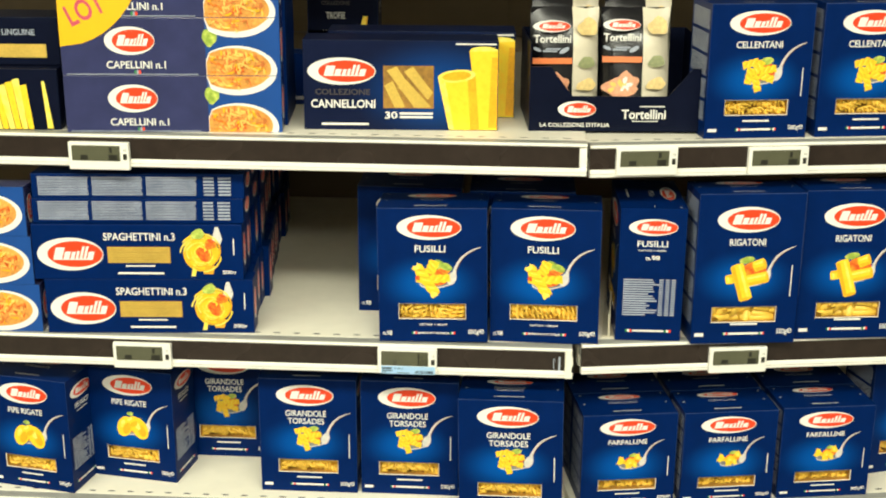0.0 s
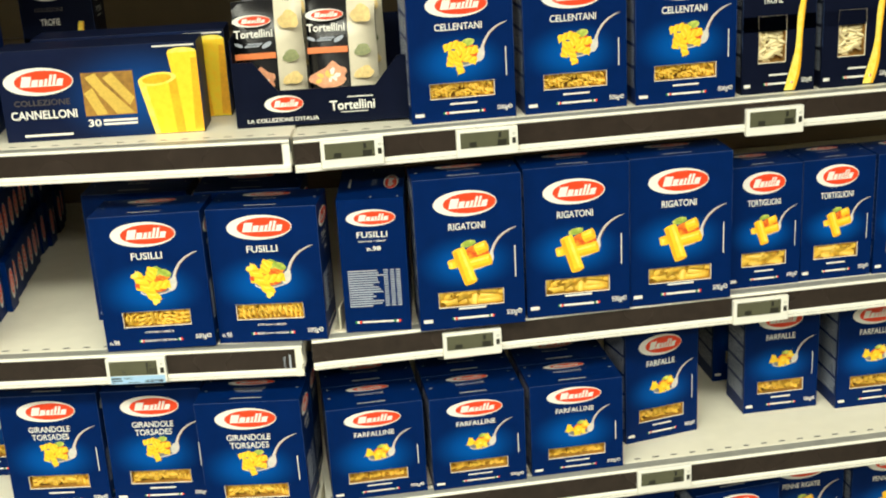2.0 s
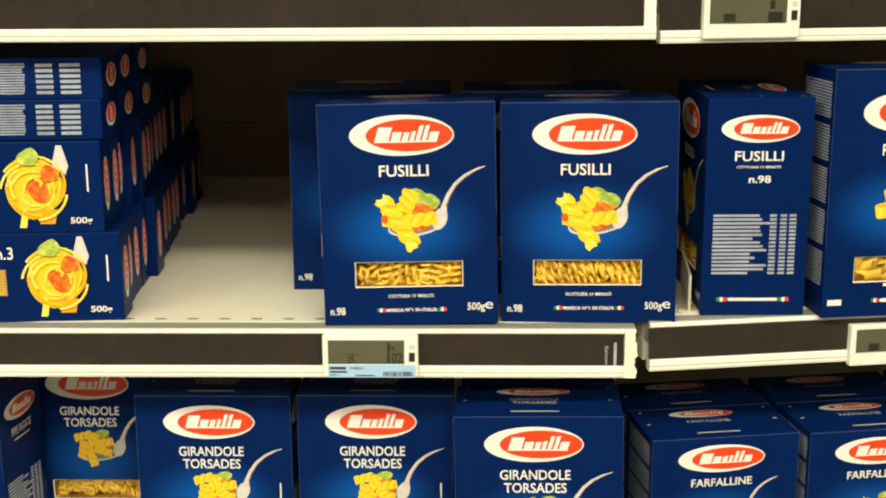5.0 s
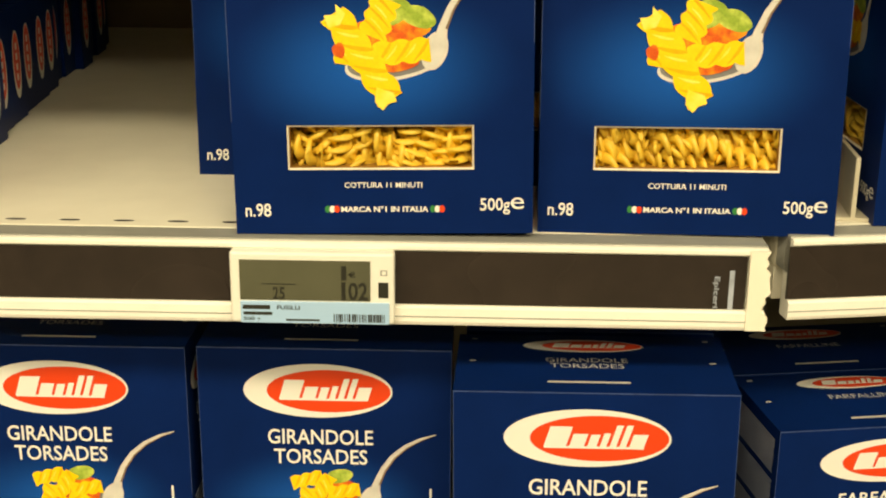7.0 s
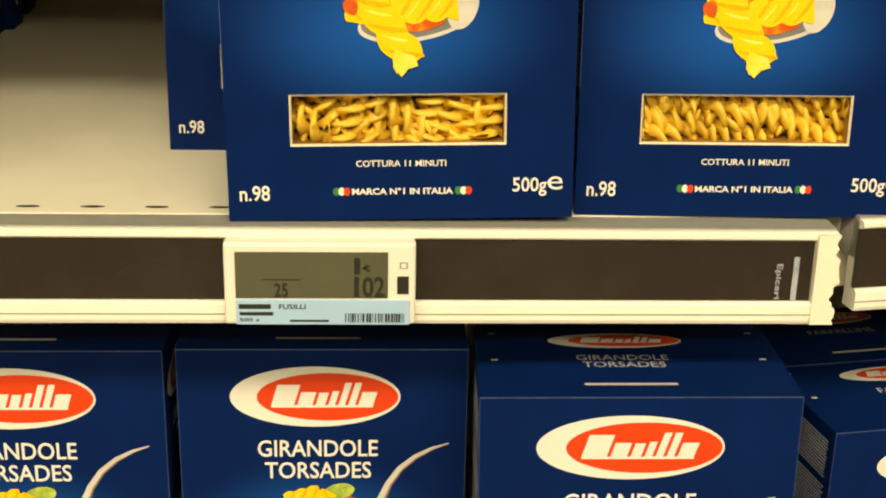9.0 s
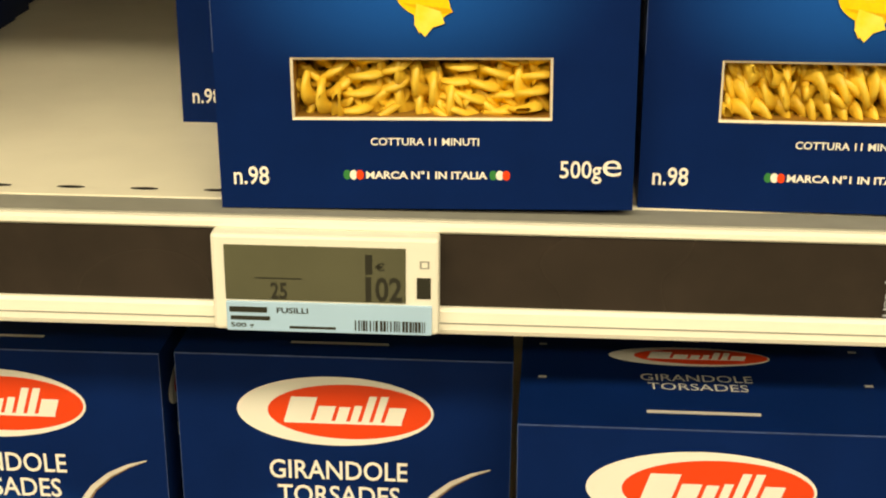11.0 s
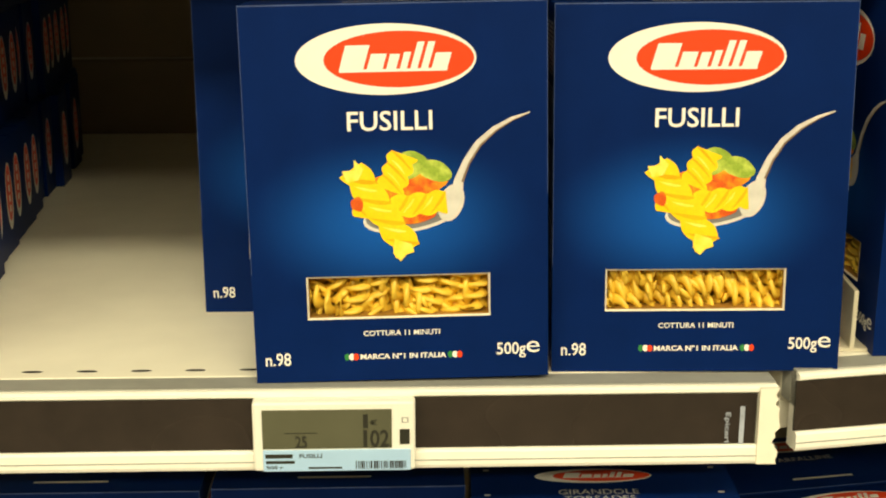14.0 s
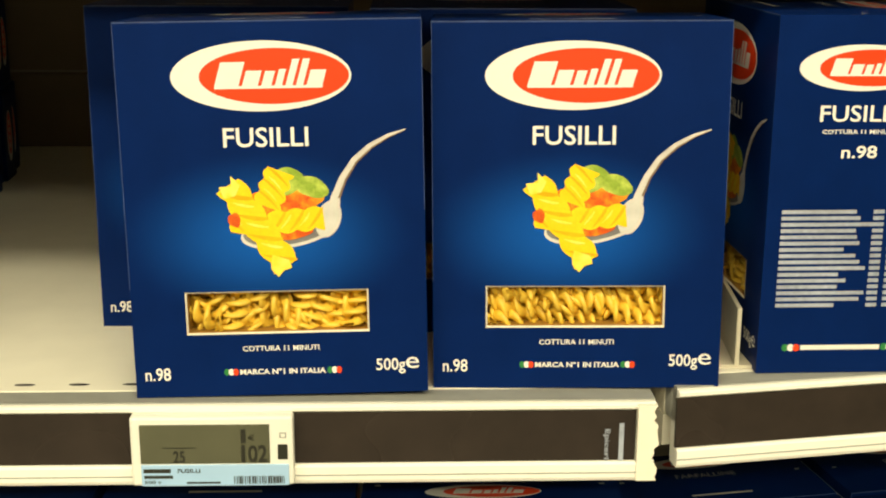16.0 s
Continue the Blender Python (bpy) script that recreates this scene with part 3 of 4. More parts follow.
    # small print
    bm = bmesh.new()
    if detail:
        letters(bm, "COTTURA 11 MINUTI", 0.0555 * sx, 0.0945 * sx, 0.0236 * sz, 0.0264 * sz, 2, 0, bold=0.015)
    else:
        flat(bm, bar(0.0555 * sx, 0.0945 * sx, 0.0238 * sz, 0.0262 * sz), 2, 0)
    part("cooking_time", bm, M_WHITE, root)
    bm = bmesh.new()
    if detail:
        letters(bm, "MARCA N\u00b01 IN ITALIA", 0.0535 * sx, 0.0975 * sx, 0.0112 * sz, 0.0142 * sz, 2, 0, bold=0.03)
    else:
        flat(bm, bar(0.0535 * sx, 0.0975 * sx, 0.0112 * sz, 0.0140 * sz), 2, 0)
    part("slogan", bm, M_WHITE, root)
    for x_ in (0.0455, 0.0985):
        bm = bmesh.new()
        tricolour(bm, x_ * sx, (x_ + 0.007) * sx, 0.0112 * sz, 0.0142 * sz)
        part("tricolour_mark", bm, [M_WHITE, M_RED, M_GREENINK], root, "little green, white and red mark")
    bm = bmesh.new()
    if number == "n.98":
        letters(bm, "n.98", 0.0050 * sx, 0.0180 * sx, 0.0088 * sz, 0.0157 * sz, 2, 0, bold=0.012)
    else:
        flat(bm, bar(0.0050 * sx, 0.0180 * sx, 0.0095 * sz, 0.0140 * sz), 2, 0)
    part("item_number", bm, M_WHITE, root)
    bm = bmesh.new()
    letters(bm, "500g", 0.1235 * sx, 0.1385 * sx, 0.0098 * sz, 0.0182 * sz, 2, 0, bold=0.012)
    letters(bm, "e", 0.1388 * sx, 0.1455 * sx, 0.0125 * sz, 0.0185 * sz, 2, 0, bold=0.0)
    part("net_weight", bm, M_WHITE, root)
    if kind != "screw" and not dark:
        bm = bmesh.new()
        flat(bm, bar(0.1375 * sx, 0.1388 * sx, 0.060 * sz, 0.100 * sz), 2, 0)
        part("edge_note", bm, M_WHITE, root)
    # top flap
    tf = top_face(H)
    emblem(0.071 * sx, 0.80 * D, 0.034 * sx, 0.115 * D, root, tf, "top_emblem")
    bm = bmesh.new()
    z = 0.58 * D
    for word, half in lines:
        letters(bm, word, (0.072 - 0.72 * half) * sx, (0.072 + 0.72 * half) * sx, z - 0.075 * D, z, 2, 0, tf, bold=0.0)
        z -= 0.10 * D
    flat(bm, bar(0.050 * sx, 0.094 * sx, 0.150 * D, 0.180 * D), 2, 0, tf)
    for cx_ in (0.06, 0.94):
        for cy_ in (0.5, 0.9):
            flat(bm, bar(W * cx_ - 0.0016, W * cx_ + 0.0016, cy_ * D, cy_ * D + 0.002), 1, 0, tf)
    part("top_print", bm, [M_TOPINK], root)
    # right end: emblem, name and nutrition table
    rf = side_face(W, True)
    emblem(0.50 * D, 0.86 * H, 0.37 * D, 0.062 * H, root, rf, "side_emblem")
    bm = bmesh.new()
    letters(bm, lines[0][0], 0.27 * D, 0.73 * D, 0.715 * H, 0.760 * H, 2, 0, rf, bold=0.012)
    if detail:
        letters(bm, "COTTURA 11 MINUTI", 0.29 * D, 0.71 * D, 0.682 * H, 0.694 * H, 2, 0, rf)
    else:
        flat(bm, bar(0.32 * D, 0.68 * D, 0.684 * H, 0.692 * H), 2, 0, rf)
    if number == "n.98":
        letters(bm, "n.98", 0.41 * D, 0.62 * D, 0.615 * H, 0.650 * H, 2, 0, rf)
    flat(bm, bar(0.26 * D, 0.74 * D, 0.068 * H, 0.082 * H), 2, 0, rf)
    tricolour(bm, 0.15 * D, 0.25 * D, 0.066 * H, 0.084 * H, rf)
    tricolour(bm, 0.75 * D, 0.85 * D, 0.066 * H, 0.084 * H, rf)
    part("side_print", bm, [M_WHITE, M_RED, M_GREENINK], root)
    bm = bmesh.new()
    table_bars(bm, 0.09 * D, 0.90 * D, 0.19 * H, 0.475 * H, 16, rf, 0, seed)
    part("nutrition_table", bm, [M_GREYINK], root, "pale printed table of nutrition values")
    # left end: blocks of text
    lf = side_face(0, False)
    bm = bmesh.new()
    for i in range(5):
        z1 = (0.95 - 0.17 * i) * H
        table_bars(bm, -0.93 * D, -0.07 * D, z1 - 0.145 * H, z1, 6, lf, 0, seed + i, False)
    part("text_block", bm, [M_GREYINK], root, "pale blocks of printed text")
    return root


def place(ob, m):
    ob.matrix_basis = m
    return ob


BAY2 = pose(0.280, 0.008, 0, 0, 0, BAY_TURN)


def on2(s, d, z, turn=0.0):
    """A place in the turned bay: s along its front, d behind it."""
    return BAY2 @ pose(s, d, z, 0, 0, turn)


# ---- the setting ----
def slab(name, x0, x1, y0, y1, z0, z1, m, label, cat, kind="structure"):
    bm = bmesh.new()
    block(bm, x0, x1, y0, y1, z0, z1)
    return tagged(part(name, bm, m), label, cat, "", kind)


slab("floor", -4, 5, -4.6, 1.6, -0.1, 0.0, M_FLOOR, "speckled grey vinyl shop floor", "floor")
slab("ceiling", -4, 5, -4.6, 1.6, 3.0, 3.1, M_WALL, "off-white shop ceiling over the aisle", "ceiling")
slab("wall_north", -4, 5, 1.5, 1.6, 0, 3.0, M_WALL, "off-white wall behind the rack", "wall")
slab("wall_south", -4, 5, -4.6, -4.5, 0, 3.0, M_DARKWALL, "dull dark wall closing the aisle across from the rack", "wall")
slab("wall_west", -4.1, -4, -4.6, 1.6, 0, 3.0, M_WALL, "off-white end wall of the aisle", "wall")
slab("wall_east", 5, 5.1, -4.6, 1.6, 0, 3.0, M_WALL, "off-white end wall of the aisle", "wall")
for lx, ly, share in LAMPS:
    root = tagged(new("ceiling_lamp"), "long white ceiling lamp with a glowing diffuser", "ceiling lamp", "ceiling lamps")
    root.location = (lx, ly, 2.9)
    bm = bmesh.new()
    block(bm, -1.0, 1.0, -0.25, 0.25, -0.01, 0.10, bevel=0.01)
    part("housing", bm, M_LIP, root)
    bm = bmesh.new()
    block(bm, -0.95, 0.95, -0.22, 0.22, -0.03, -0.012)
    part("diffuser", bm, M_TUBE, root)


def rail(length, z_top, root, open_end=True):
    """Price rail along a shelf's front: cream lips above and below a dark insert."""
    bm = bmesh.new()
    prof = [(0.0, 0.0), (-0.0085, -0.0002), (-0.0100, -0.0012), (-0.0100, -0.0030), (-0.0090, -0.0040), (-0.0062, -0.0046), (-0.0062, -0.0325), (-0.0094, -0.0328),
            (-0.0106, -0.0340), (-0.0106, -0.0412), (-0.0098, -0.0430), (0.0, -0.0430)]
    a = [bm.verts.new((0, y, z)) for y, z in prof]
    b = [bm.verts.new((length, y, z)) for y, z in prof]
    n = len(prof)
    for i in range(n):
        j = (i + 1) % n
        f = bm.faces.new((a[i], b[i], b[j], a[j]))
        f.material_index = 0
    bm.faces.new(a)
    bm.faces.new(b[::-1])
    bmesh.ops.recalc_face_normals(bm, faces=bm.faces)
    r = part("price_rail", bm, M_LIP, root, "cream plastic price rail")
    r.location = (0, 0, z_top)
    bm = bmesh.new()
    block(bm, -0.0004, length - 0.010, -0.0082, -0.0063, -0.0324, -0.0047)
    part("rail_insert", bm, M_STRIP, r, "dark brown insert strip")
    bm = bmesh.new()
    block(bm, 0.0, length, -0.0109, -0.0105, -0.0386, -0.0381)
    part("rail_groove", bm, M_GREYSTEP, r)
    return r


def shelf(label, length, depth, z, m, parts_left):
    root = tagged(new("gondola_shelf"), label, "shelf", "gondola shelves")
    bm = bmesh.new()
    block(bm, 0, length, 0.010, depth, z - 0.022, z, bevel=0.0015)
    block(bm, 0, length, 0.012, 0.030, z - 0.040, z - 0.0222)
    part("board", bm, M_SHELF, root)
    bm = bmesh.new()
    block(bm, 0, length, -0.0060, 0.0098, z - 0.020, z - 0.0002)
    part("front_edge", bm, M_GREYSTEP, root, "grey metal front edge")
    bm = bmesh.new()
    n = int(length / 0.0285)
    for i in range(n):
        flat(bm, oval(0.012 + 0.0285 * i, 0.020, 0.0056, 0.0017, 12), 1, 0, Matrix.Translation((0, 0, z)) @ Matrix.Rotation(radians(-90), 4, "X"))
    part("slot_row", bm, M_SLOT, root, "row of dark punched slots")
    rail(length, z - 0.0008, root)
    root.matrix_basis = m
    return root


LEFT = pose(-1.30, 0, 0)
Z_TOP, Z_MID, Z_LOW, Z_BASE = 1.289, 1.0, 0.740, 0.488
LEN1 = 1.30 + 0.268
for z in (1.62, Z_TOP, Z_MID, Z_LOW, Z_BASE):
    shelf("cream enamelled steel shelf with a dark price rail", LEN1 + (0.009 if z > 1.1 else 0), 0.74, z, LEFT, 0)
for z, dz, gap in ((1.62, 0, 0), (Z_TOP, -0.004, 0.0), (Z_MID, 0.003, 0.0), (Z_LOW, 0.003, 0.0), (Z_BASE, 0, 0)):
    shelf("cream enamelled steel shelf with a dark price rail", 1.5, 0.74, z + dz, BAY2, 0)


def back_panel(length, m):
    root = tagged(new("back_panel"), "beige slatted steel panel closing the rack behind", "rack panel")
    for i in range(12):
        bm = bmesh.new()
        block(bm, 0, length, 0.745, 0.76, 0.36 + 0.12 * i, 0.36 + 0.12 * i + 0.117, bevel=0.002)
        part("panel_slat", bm, M_BACK, root)
    root.matrix_basis = m
    return root


back_panel(LEN1, LEFT)
back_panel(1.5, BAY2)


def upright(m, label):
    root = tagged(new("rack_upright"), label, "rack post", "rack uprights")
    bm = bmesh.new()
    block(bm, -0.012, 0.012, 0.762, 0.82, 0, 1.85, bevel=0.003)
    part("post", bm, M_DARKMETAL, root)
    root.matrix_basis = m
    return root


upright(pose(0.272, 0.01, 0), "dark steel rack post at the joint between two bays")
upright(pose(-1.30, 0.0, 0), "dark steel rack post at the end of the bay")
upright(on2(1.5, 0, 0), "dark steel rack post at the end of the bay")

# ---- shelf-edge tags ----


def price_tag(label, m, digits, blue=False, width=0.0825, height=0.0375):
    root = tagged(new("shelf_price_tag"), label, "price tag", "electronic shelf tags")
    bm = bmesh.new()
    block(bm, 0, width, -0.0165, -0.0083, -height, 0, bevel=0.0014)
    part("casing", bm, M_TAG, root)
    bm = bmesh.new()
    block(bm, 0.0050, 0.0705, -0.0170, -0.0160, -0.0250, -0.0040)
    screen = part("display", bm, M_SCREEN, root, "grey-green liquid crystal display")
    bm = bmesh.new()
    f = Matrix.Translation((0, -0.0171, 0))
    if digits:
        letters(bm, "1", 0.0560, 0.0585, -0.0140, -0.0065, 1, 0, f)
        letters(bm, "\u20ac", 0.0595, 0.0630, -0.0125, -0.0095, 1, 0, f)
        letters(bm, "1", 0.0560, 0.0580, -0.0245, -0.0150, 1, 0, f)
        letters(bm, "02", 0.0595, 0.0692, -0.0245, -0.0150, 1, 0, f)
        part("price", bm, M_DIGIT, screen)
        bm = bmesh.new()
        letters(bm, "25", 0.0215, 0.0275, -0.0245, -0.0180, 1, 0, f)
        flat(bm, bar(0.016, 0.033, -0.0167, -0.0162), 1, 0, f)
    else:
        flat(bm, bar(0.0560, 0.0600, -0.0135, -0.0065), 1, 0, f)
        flat(bm, bar(0.0545, 0.0670, -0.0245, -0.0160), 1, 0, f)
        part("price", bm, M_DIGIT, screen)
        bm = bmesh.new()
        flat(bm, bar(0.0165, 0.0265, -0.0235, -0.0170), 1, 0, f)
    part("unit_price", bm, M_DIGIT, screen)
    bm = bmesh.new()
    block(bm, 0.0745, 0.0795, -0.0170, -0.0160, -0.0230, -0.0150)
    part("sensor", bm, M_DIGIT, root, "small dark sensor window")
    bm = bmesh.new()
    flat(bm, bar(0.0755, 0.0790, -0.0115, -0.0085), 1, 0, Matrix.Translation((0, -0.0167, 0)))
    flat(bm, bar(0.0762, 0.0783, -0.0110, -0.0090), 2, 1, Matrix.Translation((0, -0.0167, 0)))
    part("mark", bm, [M_GREYSTEP, M_TAG], root)
    if blue:
        bm = bmesh.new()
        block(bm, 0.0050, 0.0800, -0.0175, -0.0160, -0.0372, -0.0258, bevel=0.0003)
        lab = part("label_strip", bm, M_LABEL, root, "pale blue paper label with a bar code")
        bm = bmesh.new()
        f = Matrix.Translation((0, -0.0176, 0))
        flat(bm, bar(0.0062, 0.0200, -0.0298, -0.0276), 1, 0, f)
        letters(bm, "FUSILLI", 0.0235, 0.0350, -0.0298, -0.0276, 1, 0, f)
        flat(bm, bar(0.0065, 0.0210, -0.0328, -0.0312), 1, 0, f)
        letters(bm, "500 g", 0.0065, 0.0150, -0.0362, -0.0340, 1, 0, f)
        flat(bm, bar(0.0280, 0.0450, -0.0358, -0.0348), 1, 0, f)
        rnd = random.Random(9)
        x = 0.0520
        while x < 0.0780:
            w = rnd.choice((0.0003, 0.0005, 0.0009))
            flat(bm, bar(x, x + w, -0.0360, -0.0318), 1, 0, f)
            x += w + rnd.choice((0.0003, 0.0005, 0.0008))
        part("label_print", bm, M_DIGIT, lab)
    root.matrix_basis = m
    return root


TAGT = "white electronic shelf tag with a grey display on the rail"
price_tag("white electronic shelf tag with a pale blue label strip", pose(-0.001, 0, Z_MID - 0.0042), True, True)
plain_tag = price_tag(TAGT, pose(-0.374, 0, Z_MID - 0.008), False)
for m in (pose(-0.414, 0, Z_TOP - 0.010), on2(0.034, 0, Z_TOP - 0.007), on2(0.213, 0, Z_TOP - 0.009), on2(0.612, 0, Z_TOP - 0.016),
          on2(0.180, 0, Z_MID - 0.006), on2(0.600, 0, Z_MID - 0.004), on2(0.458, 0, Z_LOW + 0.002)):
    copy_thing(plain_tag, m)

# torn plastic at the end of the middle rail
root = tagged(new("rail_end_cap"), "torn cream plastic end of the price rail", "rail end")
rnd = random.Random(12)
bm = bmesh.new()
pts = [(0.2585, Z_MID - 0.0435), (0.2690, Z_MID - 0.0435)]
for i in range(15):
    pts.append((0.2680 + rnd.uniform(-0.0022, 0.0030), Z_MID - 0.0415 + 0.0026 * i))
pts += [(0.2685, Z_MID - 0.0015), (0.2585, Z_MID - 0.0015)]
a = [bm.verts.new((x, -0.0117, z)) for x, z in pts]
b = [bm.verts.new((x, -0.0080, z)) for x, z in pts]
bm.faces.new(a)
bm.faces.new(b[::-1])
for i in range(len(pts)):
    j = (i + 1) % len(pts)
    bm.faces.new((a[j], a[i], b[i], b[j]))
part("cap", bm, M_SHELF, root)

# lettering at the rail's end
root = tagged(new("rail_lettering"), "small pale vertical words at the end of the rail", "lettering")
bm = bmesh.new()
letters(bm, "Epicerie", 0.2430 - 0.010, 0.2430 + 0.010, Z_MID - 0.0275, Z_MID - 0.0240, 1, 0, Matrix.Translation((0, -0.0084, 0)), turn=radians(-90))
flat(bm, bar(0.2495, 0.2520, Z_MID - 0.0385, Z_MID - 0.0125), 1, 0, Matrix.Translation((0, -0.0084, 0)))
part("word", bm, M_GREYINK, root)

# ---- the middle shelf ----
fusilli_lines = [("FUSILLI", 0.0210)]
FUS = "navy blue carton of fusilli with a window, standing on the shelf"
fus_a = place(carton(FUS, fusilli_lines, "n.98", 0.150, 0.191, 0.090, "screw", 11), pose(0.0005, 0.0, Z_MID, -2, -1.1, 0))
fus_b = place(carton("navy blue carton of fusilli turned slightly askew on the shelf", fusilli_lines, "n.98", 0.150, 0.191, 0.090, "screw", 23), pose(0.1535, 0.012, Z_MID, -2, -0.6, -2.6))
fus_c = copy_thing(fus_a, pose(-0.043, 0.120, Z_MID))
fus_d = copy_thing(fus_b, pose(0.120, 0.105, Z_MID))
fus_e = copy_thing(fus_a, pose(0.325, 0.172, Z_MID + 0.0032, 0, 0, -89))
fus_e["label"] = "navy blue carton of fusilli turned with its end to the front"
for o in (fus_a, fus_b, fus_c, fus_d, fus_e):
    o["group"] = "fusilli cartons"

# clear divider beside the fusilli
bm = bmesh.new()
block(bm, 0, 0.0025, 0, 0.36, 0, 0.034, bevel=0.0005)
block(bm, -0.008, 0.010, 0, 0.36, -0.0002, 0.0016)
tagged(part("shelf_divider", bm, M_CREAMBAG), "low cream plastic divider lying between cartons", "divider").matrix_basis = pose(0.318, 0.030, Z_MID + 0.0034, 0, 0, -5)

rig = place(carton("tall navy blue carton of rigatoni jutting over the rail", [("RIGATONI", 0.0255)], "", 0.146, 0.215, 0.070, "tube", 31, pic=1.22, detail=False), on2(0.150, -0.018, Z_MID + 0.003, -2))
for s, d, t in ((0.301, -0.012, -2.0), (0.449, -0.012, -1.0)):
    copy_thing(rig, on2(s, d, Z_MID + 0.003, t))
tort = place(carton("navy blue carton of ridged tortiglioni on the shelf", [("TORTIGLIONI", 0.0340)], "", 0.108, 0.181, 0.070, "tube", 37, pic=1.15, detail=False), on2(0.601, 0.012, Z_MID + 0.003))
for s, d in ((0.711, 0.014), (0.822, 0.012), (0.934, 0.014)):
    copy_thing(tort, on2(s, d, Z_MID + 0.003))

# ---- long cartons of spaghettini ----


def long_box(label, L, H, D, front, name="spaghetti_box"):
    """A long flat carton lying on its narrow side: origin at the bottom left of its front."""
    root = tagged(new(name), label, "pasta box")
    bm = bmesh.new()
    block(bm, 0, L, 0, D, 0, H, bevel=0.0008)
    part("carton", bm, M_PLUM if front in ("bowl", "split") else M_SIDE, root)
    if front == "window":
        emblem(0.178 * L, 0.46 * H, 0.158 * L, 0.30 * H, root)
        bm = bmesh.new()
        letters(bm, "SPAGHETTINI n.3", 0.34 * L, 0.68 * L, 0.71 * H, 0.85 * H, 2, 0, bold=0.012)
        flat(bm, bar(0.44 * L, 0.58 * L, 0.235 * H, 0.26 * H), 2, 0)
        flat(bm, bar(0.40 * L, 0.62 * L, 0.095 * H, 0.13 * H), 2, 0)
        flat(bm, bar(0.955 * L, 0.96 * L, 0.45 * H, 0.75 * H), 2, 0)
        letters(bm, "500g", 0.90 * L, 0.965 * L, 0.08 * H, 0.17 * H, 2, 0)
        part("product_name", bm, M_WHITE, root)
        bm = bmesh.new()
        # brown ground: shade between the strands, painted flat
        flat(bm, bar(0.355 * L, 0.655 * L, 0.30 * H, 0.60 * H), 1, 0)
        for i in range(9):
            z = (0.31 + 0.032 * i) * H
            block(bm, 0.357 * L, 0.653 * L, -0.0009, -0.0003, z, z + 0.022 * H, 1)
        part("window", bm, [M_PASTASHADE, M_STRAW], root, "window onto yellow spaghettini")
        bm = bmesh.new()
        cx, cz = 0.80 * L, 0.50 * H
        flat(bm, oval(cx, cz, 0.085 * L, 0.34 * H, 26, 0, 0.05), 2, 0)
        nest = random.Random(8)
        flat(bm, oval(cx + 0.02 * L, cz - 0.02 * H, 0.040 * L, 0.15 * H, 18, 0.3, 0.10), 3, 3)
        for k in range(34):
            r0 = H * nest.uniform(0.10, 0.34)
            r1, a0 = r0 - 0.026 * H, nest.uniform(0, 6.28)
            a1, ox, oz = a0 + nest.uniform(0.8, 2.0), nest.uniform(-0.05, 0.05) * H, nest.uniform(-0.05, 0.05) * H
            pts = [(cx + ox + r0 * math.cos(a) * 1.05, cz + oz + r0 * math.sin(a)) for a in np.linspace(a0, a1, 9)]
            pts += [(cx + ox + r1 * math.cos(a) * 1.05, cz + oz + r1 * math.sin(a)) for a in np.linspace(a1, a0, 9)]
            flat(bm, pts, 4 + k, (0, 2, 2, 0, 2, 1, 0)[k % 7])
        flat(bm, bar(cx - 0.050 * L, cx - 0.030 * L, 0.06 * H, 0.30 * H, 0.004), 3, 2)
        flat(bm, bar(cx + 0.010 * L, cx + 0.055 * L, 0.10 * H, 0.26 * H, 0.003), 3, 1)
        flat(bm, oval(cx + 0.05 * L, cz + 0.16 * H, 0.028 * L, 0.09 * H, 14, 0, 0.1), 40, 3)
        flat(bm, oval(cx - 0.01 * L, cz + 0.34 * H, 0.034 * L, 0.09 * H, 14, 0.4, 0.08), 40, 4)
        pic = part("pasta_picture", bm, [M_YELLOW, M_AMBER, M_LIGHTYELLOW, M_TOMATO, M_BASIL], root, "printed nest of spaghettini")
        bm = bmesh.new()
        flat(bm, [(cx + 0.055 * L, cz + 0.22 * H), (cx + 0.095 * L, cz + 0.14 * H), (cx + 0.105 * L, cz + 0.24 * H), (cx + 0.088 * L, cz + 0.46 * H), (cx + 0.072 * L, cz + 0.46 * H)], 5, 0)
        part("fork_picture", bm, M_SPOON, pic)
    elif front == "text":
        bm = bmesh.new()
        for i in range(3):
            table_bars(bm, (0.03 + 0.255 * i) * L, (0.27 + 0.255 * i) * L, 0.12 * H, 0.90 * H, 6, FACE_FRONT, 0, i, False)
        table_bars(bm, 0.81 * L, 0.86 * L, 0.1 * H, 0.9 * H, 3, FACE_FRONT, 0, 5, False)
        table_bars(bm, 0.88 * L, 0.94 * L, 0.1 * H, 0.9 * H, 3, FACE_FRONT, 0, 6, False)
        part("text_block", bm, M_GREYINK, root, "pale blocks of printed text")
    else:  # bowl of pasta at the right, emblem at the left
        bm = bmesh.new()
        flat(bm, bar(0.66 * L, L, 0, H), 1, 0)
        flat(bm, oval(0.680 * L, (0.66 if front == "split" else 0.80) * H, 0.034 * L, 0.15 * H, 16, 0, 0.1), 2, 4)
        rnd = random.Random(5)
        for mid in ((0.09, 1.09) if front == "split" else (0.44,)):
            def keep(pts):
                return [(min(a, 0.998 * L), min(max(b, 0.004 * H), 0.996 * H)) for a, b in pts]
            bowl = [(0.66 * L, (mid - 0.12) * H)] + [(0.80 * L + 0.185 * L * math.cos(a), mid * H + 0.43 * H * math.sin(a)) for a in np.linspace(-2.3, 2.3, 28)] + [(0.66 * L, (mid + 0.18) * H)]
            flat(bm, keep(bowl), 3, 1)
